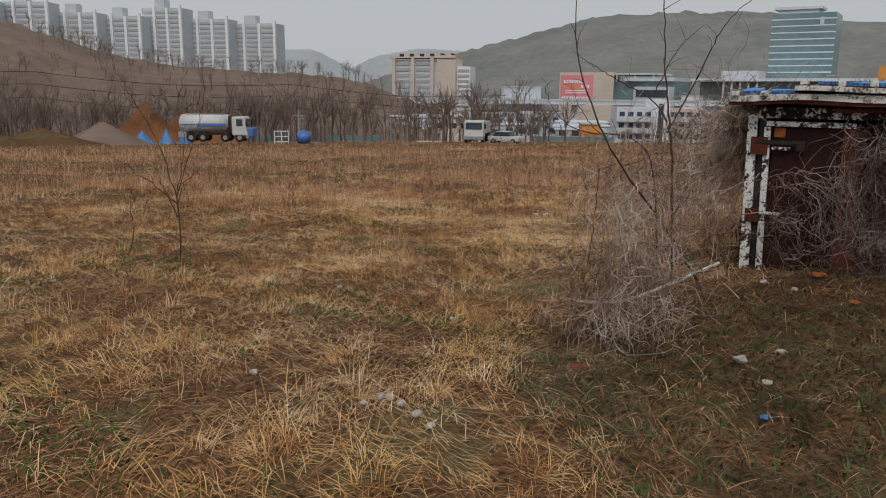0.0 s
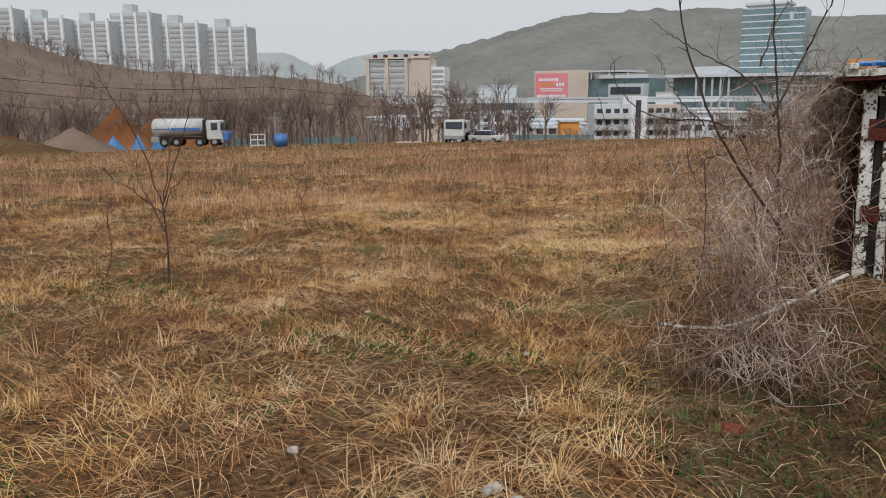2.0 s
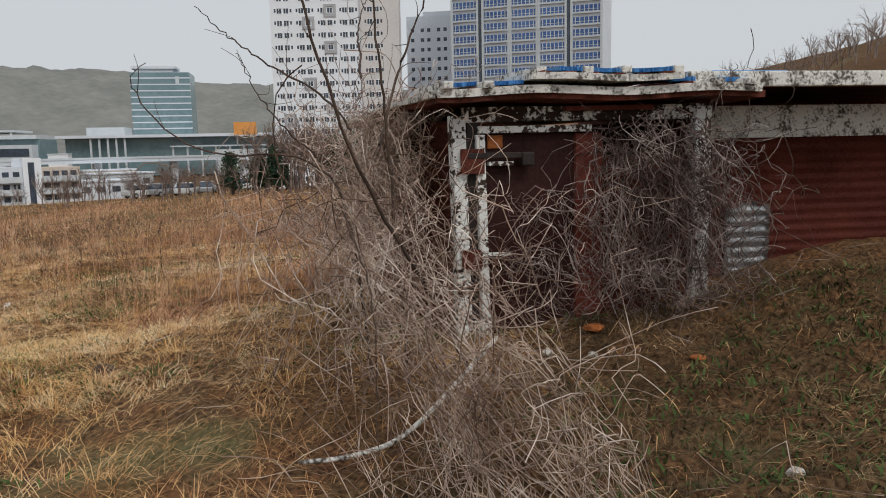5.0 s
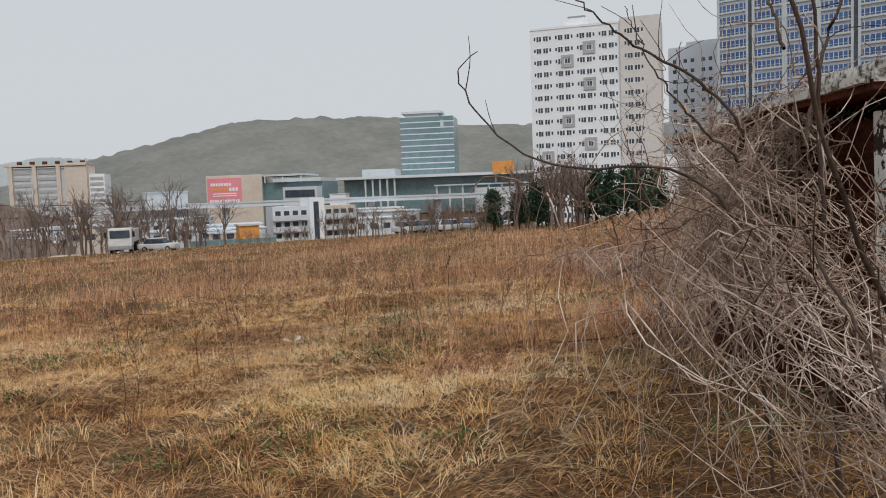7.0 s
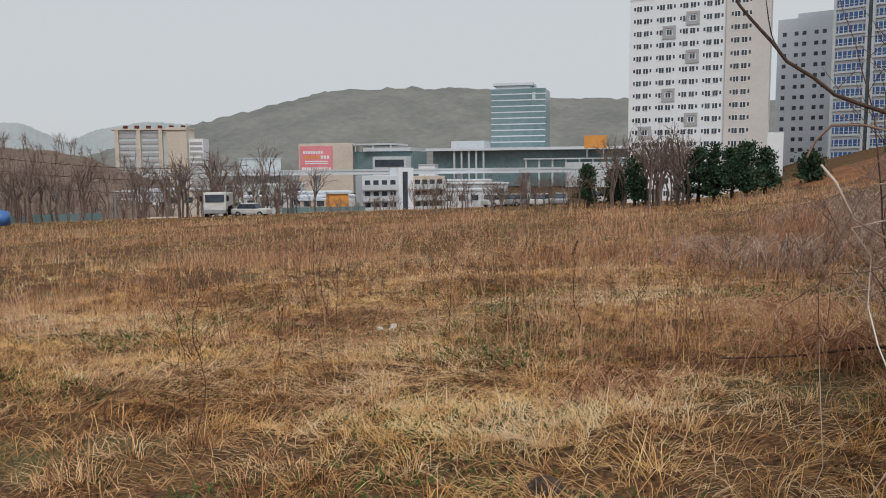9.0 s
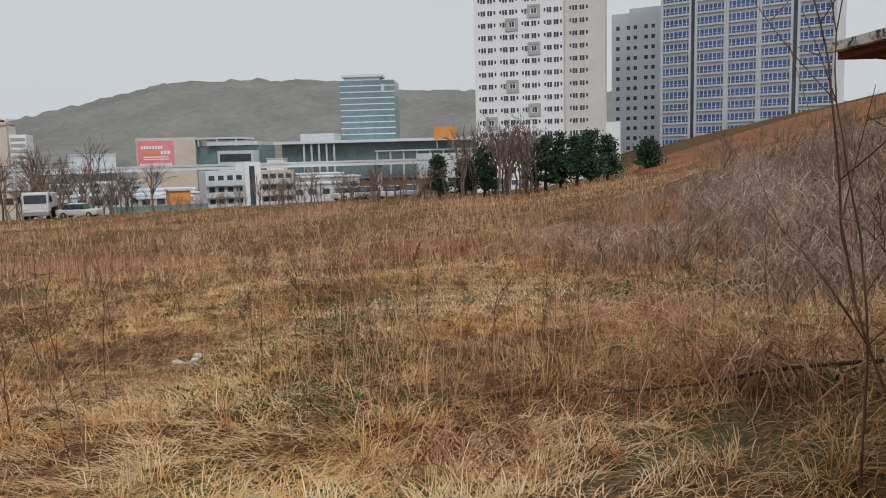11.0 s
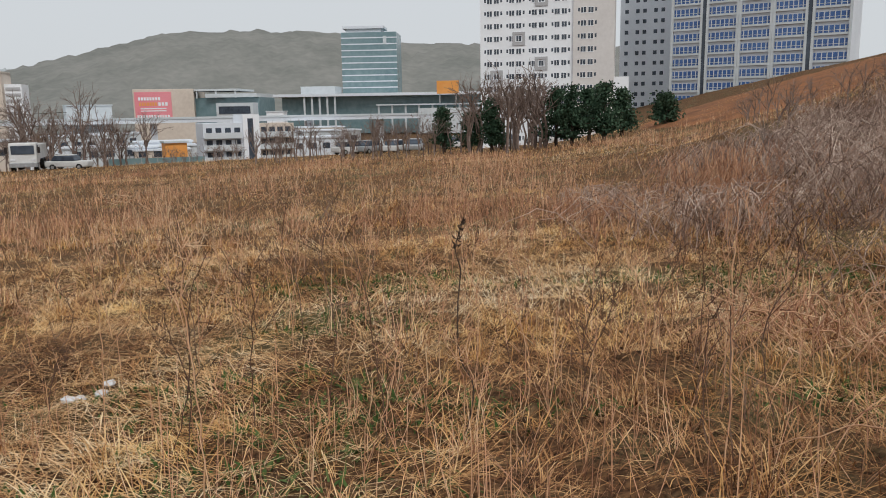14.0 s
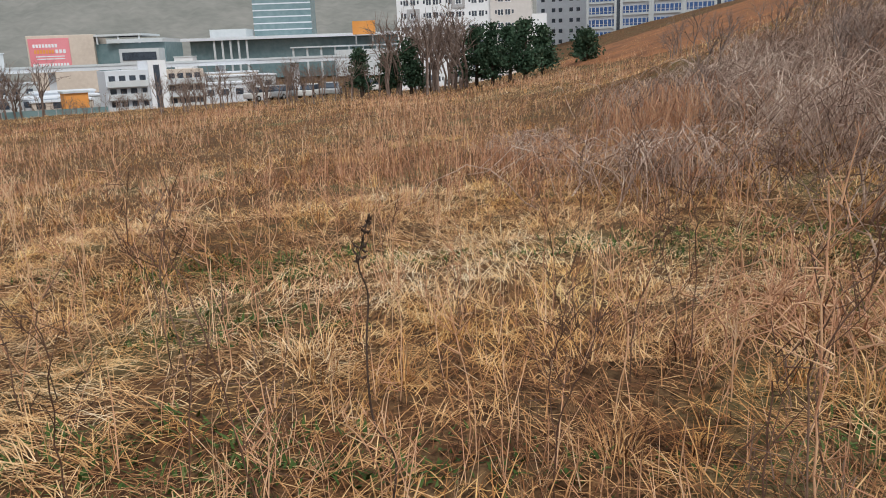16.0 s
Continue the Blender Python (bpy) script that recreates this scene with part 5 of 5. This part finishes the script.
for x in (0, 0.8, 1.6):
    part("post", boxed(x, x + 0.1, 0, 0.1, 0, 1.5), M_WHITE, t)
    part("post", boxed(x, x + 0.1, 0.9, 1.0, 0, 1.5), M_WHITE, t)
for z in (0.2, 0.8, 1.4):
    part("rail", boxed(0, 1.7, 0, 0.08, z, z + 0.1), M_WHITE, t)

for az, d, hh, o in ((-5.5, 128, 9.5, EARLY), (-5.2, 126, 7.2, EARLY), (0.9, 97, 4.0, EARLY), (0.0, 120, 6.5, EARLY), (4.1, 110, 4.2, EARLY), (10.9, 128, 7, EARLY), (18.9, 118, 3.4, LATE), (7.5, 120, 5, EARLY), (25.9, 120, 5.0, LATE)):
    p = far(az, d, 0, o)
    t = empty("utility_pole", Matrix.Translation((p.x, p.y, h(p.x, p.y))), "thin grey concrete utility pole", "pole", "poles beyond the field")
    v, f = tubes([np.array([(0, 0, -0.3), (0, 0, hh * 0.5), (0, 0, hh)])], [np.array([0.16, 0.13, 0.09])], 8)
    raw_mesh("post", v, f, M_STEEL, t, smooth=True)
    part("crossarm", boxed(-0.7, 0.7, -0.05, 0.05, hh - 0.7, hh - 0.58), M_STEEL, t)
for k, (z, d) in enumerate(((1.2, 127), (0.4, 127), (-0.5, 128))):
    a, b = far(-32, d, 0, EARLY), far(16, d, 0, EARLY)
    s = np.linspace(0, 1, 60)
    pts = np.stack([a.x + (b.x - a.x) * s, a.y + (b.y - a.y) * s, 3.5 + z * 2 - 0.9 * np.abs(np.sin(s * np.pi * 3)) - 4 * s], -1)
    v, f = tubes([pts], [np.full(60, 0.035)], 4)
    tagged(raw_mesh("overhead_cable", v, f, M_IRON), "sagging black overhead power cable", "cable")

# teal hoarding beyond the field
for az0, az1, d in ((17.6, 24.0, 112), (-4, 7, 118)):
    a, b = far(az0, d, 0, LATE if az0 > 10 else EARLY), far(az1, d, 0, LATE if az0 > 10 else EARLY)
    m, w = facade_pose(a, b, min(h(a.x, a.y), h(b.x, b.y)) - 0.5)
    t = empty("site_fence", m, "teal sheet-metal construction hoarding", "fence")
    n = int(w / 2)
    me = shared("panel", boxed(0, 1.94, 0, 0.06, 0, 2.6), M_FENCE)
    pm = shared("post", boxed(-0.05, 0.05, -0.05, 0.12, 0, 2.75), M_STEEL)
    for k in range(n):
        put("panel", me, t, k * 2 + 0.03, 0, 0)
        put("post", pm, t, k * 2, 0, 0)


# ---- small things on the ground ----
def stone(name, x, y, s, seed, material, label, cat="stone", flat=0.6):
    bm = bmesh.new()
    bmesh.ops.create_icosphere(bm, subdivisions=2, radius=s)
    for v in bm.verts:
        v.co *= 1 + 0.45 * noise.noise(v.co * (1.6 / s) + Vector((seed * 3.1, 0, 0)))
        v.co.z *= flat
    ob = to_object(name, bm, material)
    ob.location = (x, y, h(x, y) + s * 0.15 + 0.02)
    tagged(ob, label, cat)


for k, (x, y, s) in enumerate(((-0.1, 3.06, 0.05), (0.79, 2.47, 0.055), (0.72, 2.35, 0.045), (0.84, 2.3, 0.05), (0.6, 2.3, 0.04), (0.9, 2.05, 0.05), (0.95, 1.85, 0.045), (3.24, 2.38, 0.07), (3.64, 2.5, 0.06), (3.2, 2.0, 0.05), (0.69, 6.2, 0.045), (1.6, 4.4, 0.035), (4.6, 4.2, 0.06), (4.75, 3.95, 0.05))):
    stone("stone", x, y, s * 0.65, k, M_STONE, "small pale stone lying in dry grass")
stone("earth_clod", 3.58, 7.72, 0.09, 40, M_BARK, "dark clod of earth in dry grass", "clod")
stone("brick_piece", 2.2, 2.75, 0.07, 41, M_RUST2, "broken piece of red-brown brick", "brick")
stone("leaf_heap", 5.1, 4.1, 0.07, 42, M_ORANGE_LEAF, "orange dry leaf pile by the shed's step", "leaves", 0.35)
stone("leaf_heap", 4.85, 3.3, 0.05, 43, M_ORANGE_LEAF, "orange dry leaf lying on the slope", "leaves", 0.3)
for k in range(4):
    stone("plastic_litter", 5.15 + 0.16 * (k % 2) + 0.05 * k, 13.0 + 0.08 * k, 0.042, 60 + k, M_LITTER, "crumpled white plastic litter in dry grass", "litter", 0.5)
stone("plastic_litter", 2.9, 1.55, 0.03, 70, M_BLUE, "scrap of blue plastic in dry grass", "litter", 0.4)


# ---- grass ----
def in_shed(x, y):
    dx, dy = x - SA.x, y - SA.y
    det = SF.x * SB.y - SF.y * SB.x
    u = (dx * SB.y - dy * SB.x) / det
    v = (SF.x * dy - SF.y * dx) / det
    return (u > -0.03) & (u < 4.6) & (v > -0.02) & (v < 2.75)


def on_clay(x, y):
    a = np.degrees(np.arctan2(x - LATE[0], y - LATE[1]))
    d = np.hypot(x - LATE[0], y - LATE[1])
    return (a > 55) & (a < 71) & (d > 46) & (d < 108) & (np.sin(x * 0.45 + 0.8 * np.sin(y * 0.3)) * np.sin(y * 0.6 + x * 0.2) > -0.12)


def blades(name, xy, length, width, e0, bend, yaw, material, label, lift=0.0, cat="grass", simple=False):
    keep = ~in_shed(xy[:, 0], xy[:, 1]) & ~on_clay(xy[:, 0], xy[:, 1])
    xy, length, width, e0, bend, yaw = (a[keep] for a in (xy, length, width, e0, bend, yaw))
    n = len(xy)
    b = np.stack([xy[:, 0], xy[:, 1], height(xy[:, 0], xy[:, 1]) - 0.01 + lift], -1)
    c, s = np.cos(yaw), np.sin(yaw)
    side = np.stack([-s, c, np.zeros(n)], -1) * width[:, None] * 0.5

    def step(e, L):
        return np.stack([c * np.cos(e), s * np.cos(e), np.sin(e)], -1) * L[:, None]
    p1 = b + step(e0, length * 0.4)
    p2 = p1 + step(e0 - bend, length * 0.35)
    p3 = p2 + step(e0 - bend * 1.8, length * 0.25)
    for p in (p2, p3):
        p[:, 2] = np.maximum(p[:, 2], height(p[:, 0], p[:, 1]) + 0.008)
    if simple:
        v = np.stack([b - side, b + side, p1 - side, p1 + side, p3], 1).reshape(-1, 3)
        i = np.arange(n)[:, None] * 5
        f = np.concatenate([i + [0, 1, 3], i + [0, 3, 2], i + [2, 3, 4]], 1).reshape(-1, 3)
        return tagged(raw_mesh(name, v, f, material), label, cat, kind="stuff")
    v = np.stack([b - side, b + side, p1 - side, p1 + side, p2 - side * 0.7, p2 + side * 0.7, p3], 1).reshape(-1, 3)
    i = np.arange(n)[:, None] * 7
    f = np.concatenate([i + [0, 1, 3], i + [0, 3, 2], i + [2, 3, 5], i + [2, 5, 4], i + [4, 5, 6]], 1).reshape(-1, 3)
    ob = raw_mesh(name, v, f, material)
    return tagged(ob, label, cat, kind="stuff")


def sector(rng, n, r0, r1, a0=-48, a1=85, o=(2.2, 4.5), power=2.0):
    r = (rng.random(n) * (r1 ** power - r0 ** power) + r0 ** power) ** (1 / power)
    a = np.radians(rng.uniform(a0, a1, n))
    return np.stack([o[0] + r * np.sin(a), o[1] + r * np.cos(a)], -1)


def tussocks(rng, centres, per, spread):
    k = np.repeat(np.arange(len(centres)), per)
    return centres[k] + rng.normal(0, 1, (len(k), 2)) * np.repeat(spread, per)[:, None], k


def meadow():
    rng = np.random.default_rng(42)
    # near ground: matted lying straw
    near = np.concatenate([np.stack([rng.uniform(-5, 9, 65000), rng.uniform(-1.0, 8, 65000)], -1), sector(rng, 85000, 0, 11, -40, 90, (4, 8.2), 1.6)])
    near = np.concatenate([near, sector(rng, 50000, 3, 15, -52, 25, (2.2, 4.5), 1.6)])
    near = near[(rng.random(len(near)) > 0.35) | (near[:, 0] < 2.0) | (near[:, 1] > 3.6)]
    n = len(near)
    grain = 2.5 * np.sin(near[:, 0] * 0.9 + np.sin(near[:, 1] * 1.3)) + 1.5 * np.cos(near[:, 1] * 0.8)
    damp = (near[:, 0] > 1.9 + 0.3 * np.sin(near[:, 1] * 2)) & (near[:, 1] < 4.3) & (near[:, 1] < 2.2 + near[:, 0])
    args = [near, rng.uniform(0.08, 0.34, n), rng.uniform(0.0016, 0.0042, n) * (1 + 0.06 * np.hypot(near[:, 0] - 2.5, near[:, 1] - 4)), np.radians(rng.uniform(2, 32, n)), np.radians(rng.uniform(0, 30, n)), grain + rng.normal(0, 1.0, n)]
    blades("dry_grass", *(a[~damp] for a in args), M_STRAW, "matted dry straw grass covering the field")
    blades("damp_grass", *(a[damp] for a in args), M_DAMP, "dark damp matted grass on the slope by the shed")
    # thicker wet growth on the slope in front of the shed
    for count, m, lab in ((30000, M_DAMP, "dark damp matted grass on the slope by the shed"), (4500, M_STRAW, "pale straw strewn on the slope by the shed")):
        wet = np.stack([rng.uniform(1.7, 8, count), rng.uniform(-0.8, 4.3, count)], -1)
        wet = wet[wet[:, 1] < 2.4 + wet[:, 0]]
        n = len(wet)
        blades("slope_grass", wet, rng.uniform(0.08, 0.32, n), rng.uniform(0.002, 0.005, n), np.radians(rng.uniform(4, 50, n)), np.radians(rng.uniform(0, 60, n)), 3.6 + rng.normal(0, 1.1, n), m, lab)
    # tussocks
    c = np.concatenate([np.stack([rng.uniform(-6, 9, 620), rng.uniform(-0.5, 10, 620)], -1), sector(rng, 1100, 0.5, 20, -48, 85, (3.0, 6.5), 1.7)])
    c = c[(c[:, 0] < 1.8) | (c[:, 1] > 3.6)]
    xy, k = tussocks(rng, c, 55, rng.uniform(0.03, 0.12, len(c)))
    n = len(xy)
    out = np.arctan2(xy[:, 1] - c[k][:, 1], xy[:, 0] - c[k][:, 0]) + rng.normal(0, 0.6, n)
    size = rng.uniform(0.1, 0.37, len(c))[k] * rng.uniform(0.6, 1.2, n)
    blades("dry_grass_tussocks", xy, size, rng.uniform(0.0016, 0.004, n) * (1 + 0.06 * np.hypot(xy[:, 0] - 2.5, xy[:, 1] - 4)), np.radians(rng.normal(46, 22, n)), np.radians(rng.uniform(20, 70, n)), out, M_STRAW, "pale dry grass tussocks across the field")
    # middle and far field
    mid = sector(rng, 130000, 12, 50, -48, 80, power=1.4)
    n = len(mid)
    blades("dry_grass", mid, rng.uniform(0.12, 0.34, n), rng.uniform(0.004, 0.010, n), np.radians(rng.normal(30, 24, n)), np.radians(rng.uniform(5, 50, n)), rng.uniform(0, 6.28, n), M_STRAW, "dry brown grass over the middle field", simple=True)
    farf = sector(rng, 60000, 42, 98, -50, 78, power=1.4)
    n = len(farf)
    blades("dry_grass", farf, rng.uniform(0.22, 0.5, n), rng.uniform(0.008, 0.02, n), np.radians(rng.normal(48, 24, n)), np.radians(rng.uniform(5, 40, n)), rng.uniform(0, 6.28, n), M_STRAW, "dry brown grass over the far field", simple=True)
    # reddish standing weed stems, in drifts
    st = np.concatenate([sector(rng, 13000, 2.5, 20, -48, 85, (3.5, 7), 1.8), sector(rng, 38000, 12, 60, -48, 70, (3, 6), 1.5)])
    drift = np.sin(st[:, 0] * 0.5 + 1.0) * np.sin(st[:, 1] * 0.43 + 0.5) + 0.4 * np.sin(st[:, 0] * 1.7 + st[:, 1]) + rng.normal(0, 0.35, len(st))
    st = st[drift > 0.25]
    n = len(st)
    rr = np.hypot(st[:, 0] - 3, st[:, 1] - 6)
    blades("weed_stems", st, rng.uniform(0.25, 0.65, n), 0.0026 + 0.00030 * rr * rng.uniform(0.6, 1.2, n), np.radians(rng.normal(74, 15, n)), np.radians(rng.normal(4, 14, n)), rng.uniform(0, 6.28, n), M_STEM, "reddish-brown dead weed stems standing in the grass", cat="weeds")
    tw = np.repeat(st[: n], 2, 0)
    m = len(tw)
    blades("weed_twigs", tw, rng.uniform(0.15, 0.42, m), 0.002 + 0.00022 * np.repeat(rr, 2), np.radians(rng.normal(58, 18, m)), np.radians(rng.normal(-8, 14, m)), rng.uniform(0, 6.28, m), M_STEM, "fine reddish side twigs of dead weeds", cat="weeds", simple=True)
    # young green weeds, in patches
    g = np.concatenate([np.stack([rng.uniform(-5, 8, 60000), rng.uniform(-1, 9, 60000)], -1), sector(rng, 60000, 0.5, 9, -40, 80, (4, 8))])
    patch = np.sin(g[:, 0] * 1.25 + 0.7) * np.sin(g[:, 1] * 1.05 + 2.1) + 0.5 * np.sin(g[:, 0] * 2.9 + g[:, 1] * 2.3)
    patch = np.where((g[:, 0] > 1.6) & (g[:, 1] < 3.3), np.maximum(patch, 0.72), patch)
    g = g[patch + rng.normal(0, 0.16, len(g)) > 0.38]
    n = len(g)
    blades("green_weeds", g, rng.uniform(0.03, 0.1, n), rng.uniform(0.009, 0.02, n), np.radians(rng.uniform(15, 70, n)), np.radians(rng.uniform(0, 40, n)), rng.uniform(0, 6.28, n), M_GREEN, "low young green weeds sprouting among straw", cat="weeds", simple=True)


meadow()
